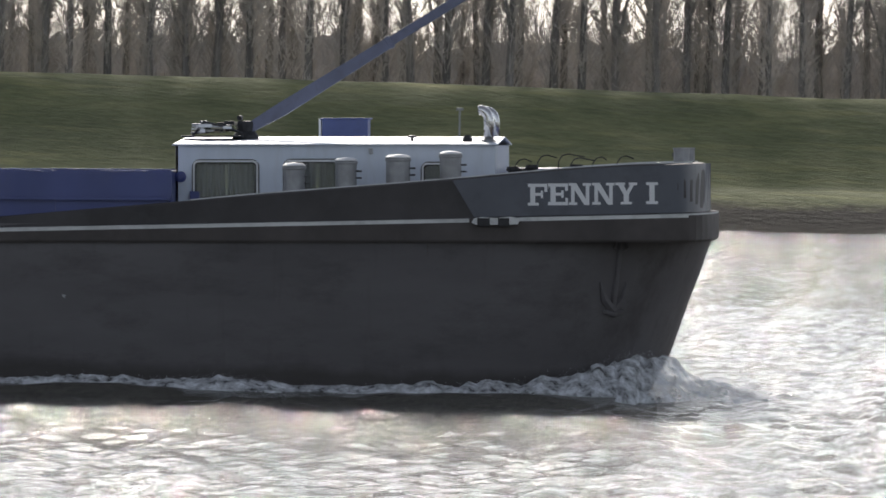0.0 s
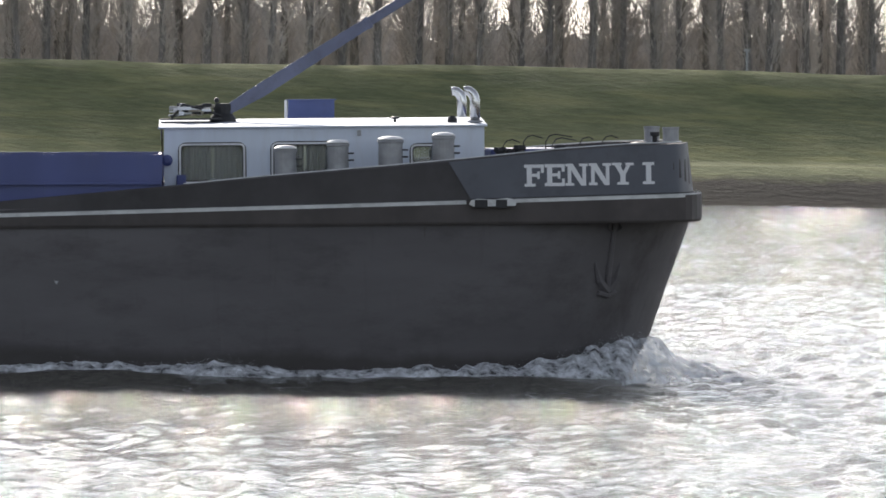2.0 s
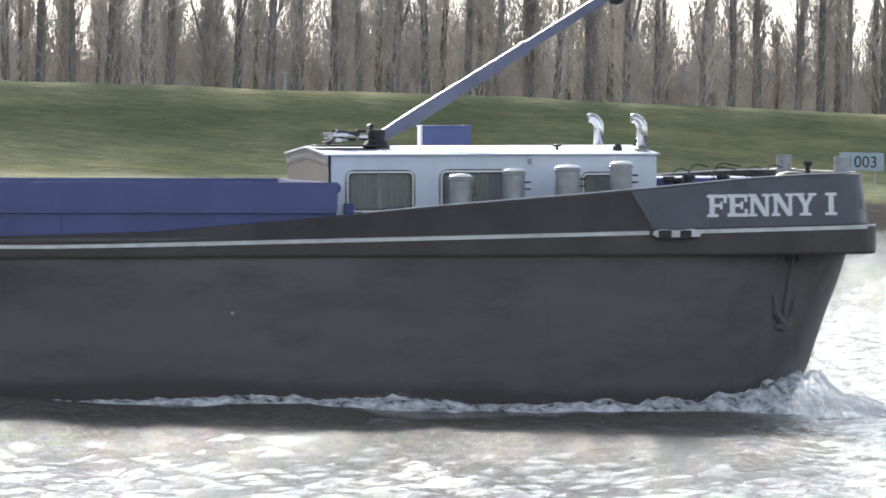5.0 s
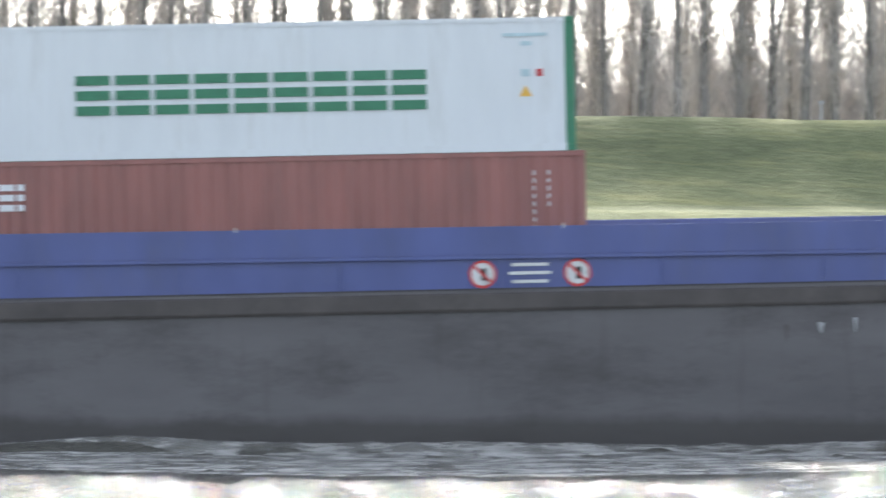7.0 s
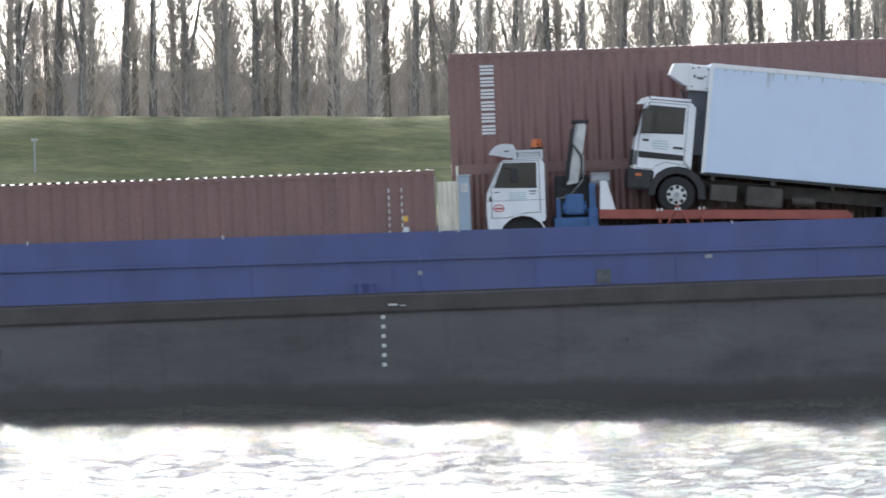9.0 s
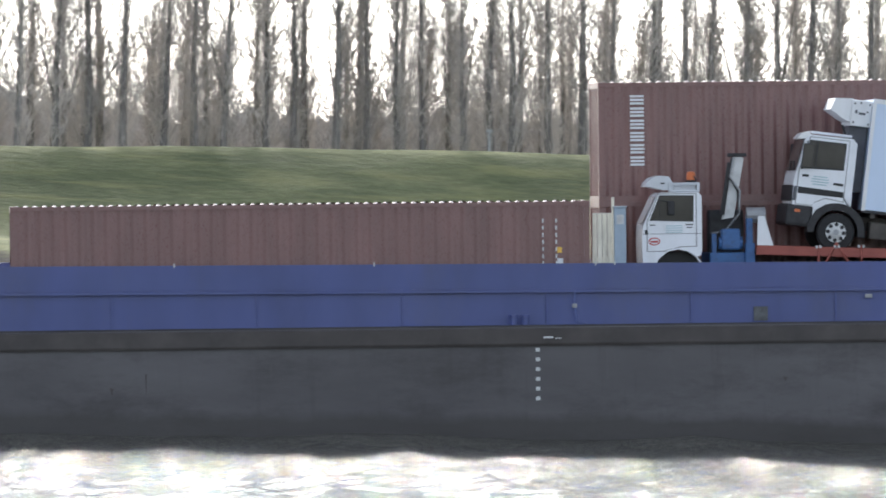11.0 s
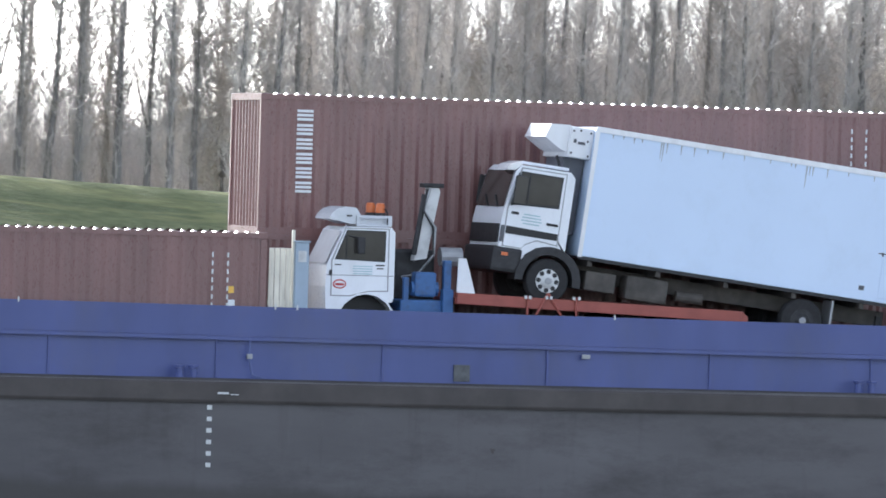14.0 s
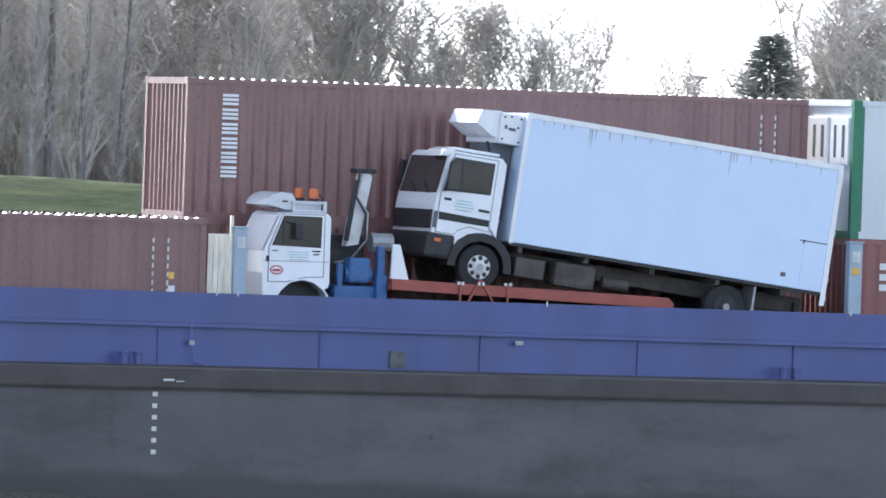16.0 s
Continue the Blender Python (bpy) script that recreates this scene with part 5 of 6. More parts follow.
def build_flatbed_lorry():
    """Recovery lorry with a white cab, folded loading crane and a red bed; barge's axes."""
    t = thing("flatbed_lorry", "white-cabbed flatbed lorry with blue crane and red bed", "lorry")
    Y0, W = -4.55, 2.3
    CW_ = 1.6                     # the cab is narrower than the bed
    c = part("cab", Shape().prism([(0.76, 3.3), (0.72, 3.75), (0.70, 4.2), (0.72, 4.58), (1.02, 5.22), (1.10, 5.28), (1.90, 5.28), (1.97, 5.2), (1.97, 4.03), (1.95, 3.95)]
                                  + [(1.46 + 0.52 * math.cos(a), 3.56 + 0.52 * math.sin(a)) for a in (0.75, 1.15, 1.57, 2.0, 2.5, 2.9)] + [(0.9, 3.3)], Y0, Y0 + CW_), M_TRUCK, t, "white lorry cab")
    part("door_edge", Shape().prism([(0.795, 4.03), (0.795, 4.67), (1.045, 5.265), (1.865, 5.265), (1.865, 4.13), (1.5, 4.12), (1.15, 4.03)], Y0 - 0.006, Y0 + 0.002), M_GREY, c)
    dr = part("door", Shape().prism([(0.82, 4.05), (0.82, 4.66), (1.06, 5.24), (1.84, 5.24), (1.84, 4.15), (1.5, 4.14), (1.15, 4.05)], Y0 - 0.012, Y0 + 0.002), M_TRUCK, c)
    part("window_seal", Shape().prism([(0.86, 4.69), (1.075, 5.225), (1.80, 5.215), (1.79, 4.66)], Y0 - 0.018, Y0 - 0.012), M_DARK, dr)
    part("side_window", Shape().prism([(0.89, 4.71), (1.09, 5.205), (1.78, 5.195), (1.77, 4.68)], Y0 - 0.024, Y0 - 0.018), M_STRIPE_GLASS, dr, "dark side window")
    part("window_bar", Shape().box(1.06, 1.08, Y0 - 0.032, Y0 - 0.024, 4.70, 5.17), M_DARK, dr)
    part("mirror", Shape().box(1.24, 1.38, Y0 - 0.2, Y0 - 0.12, 4.80, 5.10, 0.03).tube([(1.08, Y0, 5.12), (1.3, Y0 - 0.15, 5.08)], 0.013, 6), M_DARK, c)
    # opaque white in place of glass paints the sun's glare on it
    part("windscreen", Shape().add([(0.72, Y0 + 0.08, 4.60), (0.72, Y0 + CW_ - 0.08, 4.60), (1.01, Y0 + CW_ - 0.12, 5.2), (1.01, Y0 + 0.12, 5.2)], [(0, 1, 2, 3)], Matrix.Translation((-0.015, 0, 0.01))), M_WHITE_GLOSS, c, "windscreen coloured white as sun glare")
    part("door_seam", Shape().box(0.72, 1.95, Y0 - 0.016, Y0 - 0.001, 4.405, 4.415), M_STRIPE, c)
    part("handle", Shape().box(1.62, 1.78, Y0 - 0.03, Y0 - 0.012, 4.585, 4.61, 0.006), M_DARK, dr)
    part("handle", Shape().box(1.64, 1.76, Y0 - 0.03, Y0 - 0.012, 4.53, 4.55, 0.006), M_DARK, dr)
    part("side_lamp", Shape().box(0.76, 0.82, Y0 - 0.02, Y0, 4.40, 4.50, 0.01), M_DARK, c)
    part("badge", Shape().box(0.86, 0.98, Y0 - 0.02, Y0 - 0.012, 4.585, 4.605), M_DARK, c)
    for k in range(4):
        part("writing", Shape().box(1.20, 1.56, Y0 - 0.018, Y0 - 0.011, 4.43 + k * 0.045, 4.45 + k * 0.045), M_PALE, c)
    oval = lambda a, h: [(0.96 + a * math.cos(q * math.pi / 12), 4.25 + h * math.sin(q * math.pi / 12)) for q in range(24)]
    em = part("oval_mark", Shape().prism(oval(0.125, 0.085), Y0 - 0.018, Y0 - 0.012), M_SIGNRED, c, "small oval red mark")
    part("mark_centre", Shape().prism(oval(0.10, 0.062), Y0 - 0.022, Y0 - 0.018), M_LETTER, em)
    part("mark_bar", Shape().box(0.88, 1.04, Y0 - 0.026, Y0 - 0.022, 4.225, 4.265), M_SIGNRED, em)
    part("wheel_arch", Shape().add(*arch(0.55, 0.03, 0, 0.3), Matrix.Translation((1.46, Y0 - 0.02, 3.56))), M_TRUCK, c)
    part("arch_lining", Shape().box(0.95, 1.95, Y0 + 0.35, Y0 + CW_ - 0.35, 3.3, 4.03), M_BLACK, c)
    wheel(c, 1.46, Y0 + 0.16, 3.36, 0.46, 0.28, False)
    wheel(c, 1.46, Y0 + CW_ - 0.16, 3.36, 0.46, 0.28, False)
    part("bumper", Shape().box(0.62, 0.80, Y0, Y0 + CW_, 3.35, 3.75, 0.04), M_DARK, c)
    # roof: visor, light bar, beacons
    part("sun_visor", Shape().prism([(0.80, 5.41), (0.84, 5.50), (0.95, 5.60), (1.10, 5.64), (1.30, 5.62), (1.38, 5.50), (1.40, 5.33), (1.2, 5.33), (1.0, 5.38)], Y0 + 0.25, Y0 + 1.35), M_SILVER, c, "silver roof visor")
    part("visor_slot", Shape().box(1.12, 1.22, Y0 + 0.24, Y0 + 0.249, 5.46, 5.49), M_DARK, c)
    lb = part("light_bar", Shape().box(1.30, 1.95, Y0 + 0.2, Y0 + 0.28, 5.29, 5.33, 0.01).box(1.30, 1.95, Y0 + 0.2, Y0 + 0.28, 5.44, 5.49, 0.01).box(1.30, 1.36, Y0 + 0.2, Y0 + 0.28, 5.3, 5.47).box(1.89, 1.95, Y0 + 0.2, Y0 + 0.28, 5.3, 5.47), M_SILVER, c)
    part("light_bar", Shape().box(1.4, 1.95, Y0 + 0.4, Y0 + CW_ - 0.1, 5.27, 5.45, 0.03), M_SILVER, c)
    part("marker_horn", Shape().tube([(1.90, Y0 + 0.3, 5.3), (1.88, Y0 + 0.3, 5.55), (1.83, Y0 + 0.3, 5.62)], 0.015, 5), M_DARK, c)
    for x, y in ((1.80, Y0 + 0.5), (1.88, Y0 + 1.55)):
        be = part("beacon", Shape().lathe([(0.085, 0), (0.085, 0.13), (0.07, 0.18), (0.025, 0.19)], (x, y, 5.53), sides=16), M_AMBER, c, "orange beacon", smooth=False)
        part("beacon_base", Shape().lathe([(0.095, -0.08), (0.095, 0.01)], (x, y, 5.53), sides=14), M_DARK, be)
    # loading crane, folded behind the cab
    k = part("crane_base", Shape().box(2.15, 3.0, Y0 + 0.2, Y0 + W - 0.2, 3.3, 4.0, 0.04), M_CRANEBLUE, t, "blue loading crane base")
    part("crane_post", Shape().box(2.92, 3.06, Y0 + 0.1, Y0 + 0.26, 3.3, 4.72, 0.02).box(2.9, 3.1, Y0 + 0.06, Y0 + 0.3, 3.3, 4.2, 0.02), M_CRANEBLUE, k)
    part("valve_block", Shape().box(2.4, 2.8, Y0 + 0.15, Y0 + 0.5, 4.05, 4.5, 0.05).lathe([(0.13, 0), (0.13, 0.5)], (2.35, Y0 + 0.3, 4.2), "x", 12).box(2.2, 2.3, Y0 + 0.2, Y0 + 0.32, 3.9, 4.4, 0.02), M_CRANEBLUE, k)
    part("crane_column", Shape().box(2.2, 2.95, Y0 + 0.9, Y0 + 1.4, 3.9, 4.9, 0.06), M_DARK, k)
    part("crane_arm", Shape().prism([(2.46, 4.70), (2.70, 4.74), (2.92, 5.95), (2.86, 6.08), (2.72, 6.05)], Y0 + 0.55, Y0 + 0.8), M_LINE, k, "pale folded crane arm")
    part("arm_cylinder", Shape().tube([(2.45, Y0 + 0.52, 4.8), (2.62, Y0 + 0.52, 5.9)], 0.05, 8).box(2.6, 2.98, Y0 + 0.5, Y0 + 0.85, 6.02, 6.1, 0.02), M_DARK, k)
    for dx in (0, 0.05):
        part("hose", Shape().tube([(2.66 + dx, Y0 + 0.5, 6.0), (2.6, Y0 + 0.46, 5.6), (2.78 + dx, Y0 + 0.46, 5.3), (2.80, Y0 + 0.44, 4.8), (2.5, Y0 + 0.42, 4.45), (2.2, Y0 + 0.4, 4.4)], 0.022, 6), M_DARK if dx == 0 else M_GREY, k)
    part("crane_motor", Shape().lathe([(0.17, 0), (0.17, 0.4)], (2.98, Y0 + 0.7, 4.78), "x", 12), M_GREY, k)
    # red bed with headboard and wheel straps
    bedm = Matrix.Translation((3.12, 0, 4.15)) @ Matrix.Rotation(math.atan2(0.21, 5.43), 4, "Y")
    bd = part("flatbed", Shape().box(0, 5.35, Y0 + 0.0, Y0 + W + 0.0, -0.20, -0.10, 0.0, bedm), M_REDSTEEL, t, "red steel flatbed")
    for ya, yb in ((Y0 - 0.14, Y0 - 0.08), (Y0 + W + 0.08, Y0 + W + 0.14)):
        part("side_rail", Shape().box(0, 5.35, ya, yb, -0.20, 0.0, 0.012, bedm).prism([(5.35, -0.20), (5.35, 0.0), (5.46, -0.10), (5.46, -0.2)], ya, yb, bedm), M_REDSTEEL, bd)
    part("tail_bar", Shape().box(5.25, 5.35, Y0 - 0.08, Y0 + W + 0.08, -0.20, -0.11, 0.0, bedm), M_REDSTEEL, bd)
    part("headboard", Shape().prism([(0.02, 0.0), (0.02, 0.62), (0.16, 0.62), (0.36, 0.0)], Y0 + 0.0, Y0 + 0.06, bedm), M_TRUCK, bd)
    part("chassis", Shape().box(2.0, 11.0, Y0 + 0.7, Y0 + 0.85, 3.3, 3.6).box(2.0, 11.0, Y0 + 1.45, Y0 + 1.6, 3.3, 3.6), M_DARK, t)
    part("tail_ramp", Shape().prism([(8.4, 3.3), (8.4, 3.66), (11.8, 3.1), (11.8, 3.0)], Y0, Y0 + W), M_DARK, bd)
    for x in (6.4, 7.6):
        wheel(bd, x, Y0 + 0.16, 3.36, 0.46, 0.28, False)
        wheel(bd, x, Y0 + W - 0.16, 3.36, 0.46, 0.28, False)
    for x0, x1 in ((4.42, 4.42), (4.80, 4.58), (4.80, 5.05), (5.33, 5.33)):
        part("wheel_strap", Shape().tube([(x0, Y0 - 0.16, 4.12 if x0 == x1 else 4.18), (x1, Y0 - 0.17, 3.78)], 0.025, 5), M_REDSTEEL, bd)
    for x in (4.38, 4.46, 4.77, 4.85, 5.28, 5.38):
        part("strap_hook", Shape().box(x - 0.022, x + 0.022, Y0 - 0.20, Y0 - 0.15, 4.07, 4.13, 0.005), M_LINE, bd)
    return t


def build_cargo_bits():
    rack = thing("flat_rack", "low steel loading platform on the hold floor", "platform")
    part("platform", Shape().box(0, 12.0, 0, 2.5, 0, 0.36, 0.02), M_FLOOR, rack)
    carried(rack, pose(0.1, -4.72, 2.535))
    fl = build_flatbed_lorry()
    carried(fl, pose(0, 0, 0))
    bl = build_box_lorry()
    carried(bl, pose(4.80, -4.62, 4.40, 0, 7.1, 0))
    # boards leaning by the cab and pale posts
    bd = thing("wooden_board", "weathered pale plank board standing beside a container", "board")
    for i in range(4):
        part("plank", Shape().box(0.005 + i * 0.105, 0.10 + i * 0.105, 0, 0.03, 0, 2.33, 0.005), M_WOOD, bd)
    part("batten", Shape().box(0, 0.42, 0.03, 0.06, 1.3, 1.4), M_WOOD, bd)
    part("upright", Shape().box(0.42, 0.47, -0.02, 0.06, 0, 2.66, 0.008), M_WOOD, bd)
    carried(bd, pose(-0.36, -4.6, 2.535))
    for x, l, h in ((0.10, 0.25, 2.44), (12.0, 0.26, 2.5)):
        p = thing("steel_post", "pale blue steel post beside the cargo", "post", "steel posts in the hold")
        part("column", Shape().box(0, l, 0, 0.2, 0, h, 0.02), M_PALEBLUE, p)
        part("cap", Shape().box(-0.02, l + 0.02, -0.02, 0.22, h, h + 0.03, 0.006), M_PALEBLUE, p)
        part("label_plate", Shape().box(0.05, l - 0.05, -0.012, -0.001, h - 0.35, h - 0.15), M_LINE, p)
        if x > 5:
            part("yellow_tag", Shape().box(0.06, l - 0.06, -0.014, -0.002, h - 0.58, h - 0.45), M_YELLOW, p)
        carried(p, pose(x, -4.72, 2.535))


build_cargo_bits()


# ---- the wave that the barge pushes along ----
def wave_pose(t):
    return pose(SPEED * (t - MID_T), LANE_Y, 0)


def build_wave():
    w = thing("bow_wave", "white foaming bow wave sliding along the black hull", "wave", at=wave_pose(0))
    rs = random.Random(8)
    # height of the foam along the side
    crest = [(31, 0.0), (33, 0.06), (36, 0.12), (38, 0.10), (40, 0.16), (42, 0.27), (44, 0.25), (45, 0.32), (46.3, 0.17), (47.5, 0.18), (49, 0.26), (50.5, 0.31), (51.6, 0.38), (52.2, 0.56), (52.9, 0.80), (53.4, 0.90), (53.8, 0.84), (54.2, 0.62), (54.7, 0.42), (55.2, 0.27), (55.7, 0.13), (56.1, 0.02)]

    def foot(x):
        return bow_half(min(x, 53.5), 54.2, 6.0) if x < 53.5 else max(0.4, bow_half(53.5, 54.2, 6.0) - (x - 53.5) * 0.35)
    for sgn in (-1, 1):
        s = Shape()
        nx, nk = 640, 16
        for i in range(nx + 1):
            x = 31 + 25.1 * i / nx
            h = lerp(x, crest) * (1.0 if sgn < 0 else 0.45) * (0.96 + 0.3 * noise.noise(Vector((x * 1.6, sgn, 0))) + 0.22 * noise.noise(Vector((x * 4.5, sgn, 3)))) + 0.02
            wd = 0.5 + h * 1.3
            inner = 0.15 if x < 53.4 else 0.15 + min(1.5, (x - 53.4) * 2.5)
            for k in range(nk + 1):
                u = k / nk
                lump = 1 + 0.24 * noise.noise(Vector((x * 2.6, u * 2.5, 5 + sgn)))
                z = h * (1 - u ** 1.6) * lump + 0.05
                y = foot(x) - inner + (wd + inner - 0.15) * u + 0.10 * noise.noise(Vector((x * 3, u * 4, 9)))
                amp = min(1.0, h / 0.3)
                z += amp * (0.04 * noise.noise(Vector((x * 6, u * 6, 2))) + 0.02 * noise.noise(Vector((x * 15, u * 13, 4))) + 0.01 * noise.noise(Vector((x * 34, u * 26, 6))))
                if k == nk:
                    z = -0.1
                s.v.append(Vector((x + 0.06 * noise.noise(Vector((x * 5, u * 6, 1))), sgn * y, z)))
        for i in range(nx):
            for k in range(nk):
                a = i * (nk + 1) + k
                s.f.append((a, a + nk + 1, a + nk + 2, a + 1))
        part("foam_crest", s, M_FOAM, w, smooth=True)
    # fine thrown spray that softens the crest
    s = Shape()
    for i in range(3600):
        x = rs.choice((rs.uniform(38, 55.4), rs.gauss(53.6, 0.7), rs.gauss(53, 1.2), rs.gauss(45, 0.9)))
        if not 36 < x < 54.7:
            continue
        h = lerp(x, crest)
        v_ = rs.random()
        y = foot(x) - 0.1 + v_ * (0.3 + h * 1.2)
        z = 0.05 + h * (1 - v_ ** 1.6) + abs(rs.gauss(0, 0.07)) * min(1, h / 0.35)
        r = rs.uniform(0.003, 0.008)
        o = len(s.v)
        c = Vector((x, -y, z))
        s.v += [c + Vector(d) * r * rs.uniform(0.7, 1.3) for d in ((1, 0, 0), (-1, 0, 0), (0, 1, 0), (0, -1, 0), (0, 0, 1), (0, 0, -1))]
        s.f += [tuple(o + q for q in f) for f in ((0, 2, 4), (2, 1, 4), (1, 3, 4), (3, 0, 4), (2, 0, 5), (1, 2, 5), (3, 1, 5), (0, 3, 5))]
    tagged(part("spray", s, M_FOAM, w, smooth=True), kind="stuff")
    # smooth swell along the side, of water
    def swell(x, u):
        a = 0.10 + 0.10 * noise.noise(Vector((x * 0.35, 0.5, 0))) + 0.05 * math.sin(x * 0.9)
        f = math.sin(math.pi * min(1, u * 1.02)) ** 2
        return f * a * 1.3 + 0.06 * noise.noise(Vector((x * 1.5, u * 4, 3))) * (1 - u) - 0.14 * u * u + 0.10 * (1 - u)

    def sheet(x0, x1, nx, u1, ny, lift):
        s = Shape()
        for i in range(nx + 1):
            x = x0 + (x1 - x0) * i / nx
            for j in range(ny + 1):
                u = u1(x) * j / ny
                s.v.append(Vector((x, -5.65 - 3.6 * u, swell(x, u) + lift)))
        for i in range(nx):
            for j in range(ny):
                a = i * (ny + 1) + j
                s.f.append((a, a + 1, a + ny + 2, a + ny + 1))
        return s
    # broken foam drifting aft on the swell; its pale colour also brightens shaded water
    part("pale_trail", sheet(9, 37, 160, lambda x: 0.02 + 0.95 * max(0, math.sin(math.pi * (x - 9) / 28)) ** 0.7 * (0.85 + 0.3 * noise.noise(Vector((x * 0.5, 4, 4)))), 12, 0.02), M_TRAIL, w, "thin broken foam and painted water shine", smooth=True)
    # outer pale sheet: painted brightness of the shining water in the barge's shadow
    s = Shape()
    nx, ny = 60, 16
    for i in range(nx + 1):
        x = 9 + 25 * i / nx
        out = 11.5 * max(0, math.sin(math.pi * (x - 9) / 25)) ** 0.6
        for j in range(ny + 1):
            s.v.append(Vector((x, -8.6 - out * j / ny, 0.07 + 0.04 * noise.noise(Vector((x * 0.8, j * 0.7, 2))))))
    s.f = [(a, a + 1, a + ny + 2, a + ny + 1) for i in range(nx) for j in range(ny) for a in (i * (ny + 1) + j,)]
    part("pale_trail", s, M_TRAIL, w, "thin broken foam and painted water shine", smooth=True)
    s = sheet(-46, 53, 420, lambda x: 1.0, 12, 0.0)
    part("hull_swell", s, M_WATER, w, smooth=True)
    return w


wave = build_wave()


# ---- the far bank: trees, brush, signs ----
def twig(s, p, d, length, r, sides=3):
    """A thin tapered stick."""
    d = d.normalized()
    u = d.orthogonal().normalized()
    w = d.cross(u)
    o = len(s.v)
    e = p + d * length
    for k in range(sides):
        a = 2 * math.pi * k / sides
        s.v.append(p + (u * math.cos(a) + w * math.sin(a)) * r)
    s.v.append(e)
    for k in range(sides):
        s.f.append((o + k, o + (k + 1) % sides, o + sides))
    return e


def sliver(s, p, d, length, r):
    """The finest sprays of twigs, one thin blade each."""
    d = d.normalized()
    u = d.orthogonal().normalized() * r
    o = len(s.v)
    s.v += [p - u, p + u, p + d * length]
    s.f.append((o, o + 1, o + 2))


def limb(s, p, d, length, r, rs, bend=0.25, segs=3):
    pts, rad = [p.copy()], [r]
    q = p.copy()
    for i in range(segs):
        d = (d + Vector((rs.uniform(-bend, bend), rs.uniform(-bend, bend), rs.uniform(0.0, bend * 1.2)))).normalized()
        q = q + d * (length / segs)
        pts.append(q.copy())
        rad.append(r * (1 - (i + 1) / (segs + 0.4)))
    s.tube(pts, rad, 4, cap=False)
    return pts, d


def poplar_meshes(seed, height, spread=0.34, branches=64, low=3.0, fork=False):
    """Trunk and bare crown of a narrow poplar."""
    rs = random.Random(seed)
    t, c = Shape(), Shape()
    axis = []
    q = Vector((0, 0, -0.3))
    for i in range(9):
        axis.append(q.copy())
        q = q + Vector((rs.uniform(-0.13, 0.13), rs.uniform(-0.13, 0.13), (height + 0.3) / 8))
    rad = [0.47 * (1 - 0.93 * (i / 8) ** 0.85) for i in range(9)]
    rad[0] = 0.58
    t.tube(axis, rad, 8)
    if fork:
        k = 3
        pts, _ = limb(t, axis[k], Vector((0.25, 0.1, 1)), height * 0.45, 0.16, rs, 0.08, 5)

    def along(h):
        u = min(max((h + 0.3) / (height + 0.3) * 8, 0), 7.999)
        i = int(u)
        return axis[i].lerp(axis[i + 1], u - i)
    for i in range(150):
        h = rs.uniform(1.0, height * 0.97)
        a = rs.uniform(0, 2 * math.pi)
        twig(c, along(h) + Vector((math.cos(a), math.sin(a), 0)) * 0.1, Vector((math.cos(a) * 0.5, math.sin(a) * 0.5, 1)), rs.uniform(1.0, 3.0), 0.036)
    for i in range(branches):
        h = low + (height - low - 1.0) * (i / branches) ** 0.9 + rs.uniform(-0.3, 0.3)
        a = rs.uniform(0, 2 * math.pi)
        k = 1 - 0.65 * (h / height)
        lean = spread * rs.uniform(0.6, 1.5)
        d = Vector((math.cos(a) * lean, math.sin(a) * lean, 1.0)).normalized()
        l = rs.uniform(2.6, 5.6) * (0.55 + 0.45 * k)
        pts, d2 = limb(c, along(h), d, l, rs.uniform(0.04, 0.075) * (0.5 + k * 0.6), rs, 0.2)
        for j in range(8):
            m = rs.uniform(0.2, 1.0) * (len(pts) - 1)
            i0 = min(int(m), len(pts) - 2)
            p = pts[i0].lerp(pts[i0 + 1], m - i0)
            a2 = rs.uniform(0, 2 * math.pi)
            dd = Vector((math.cos(a2) * 0.55, math.sin(a2) * 0.55, rs.uniform(0.4, 1.1)))
            e = twig(c, p, dd, rs.uniform(0.7, 1.9), 0.034)
            for _ in range(rs.randint(1, 4)):
                sliver(c, p.lerp(e, rs.uniform(0.2, 0.8)), dd + Vector((rs.uniform(-0.7, 0.7), rs.uniform(-0.7, 0.7), 0.2)), rs.uniform(0.5, 1.3), 0.022)
    return t, c


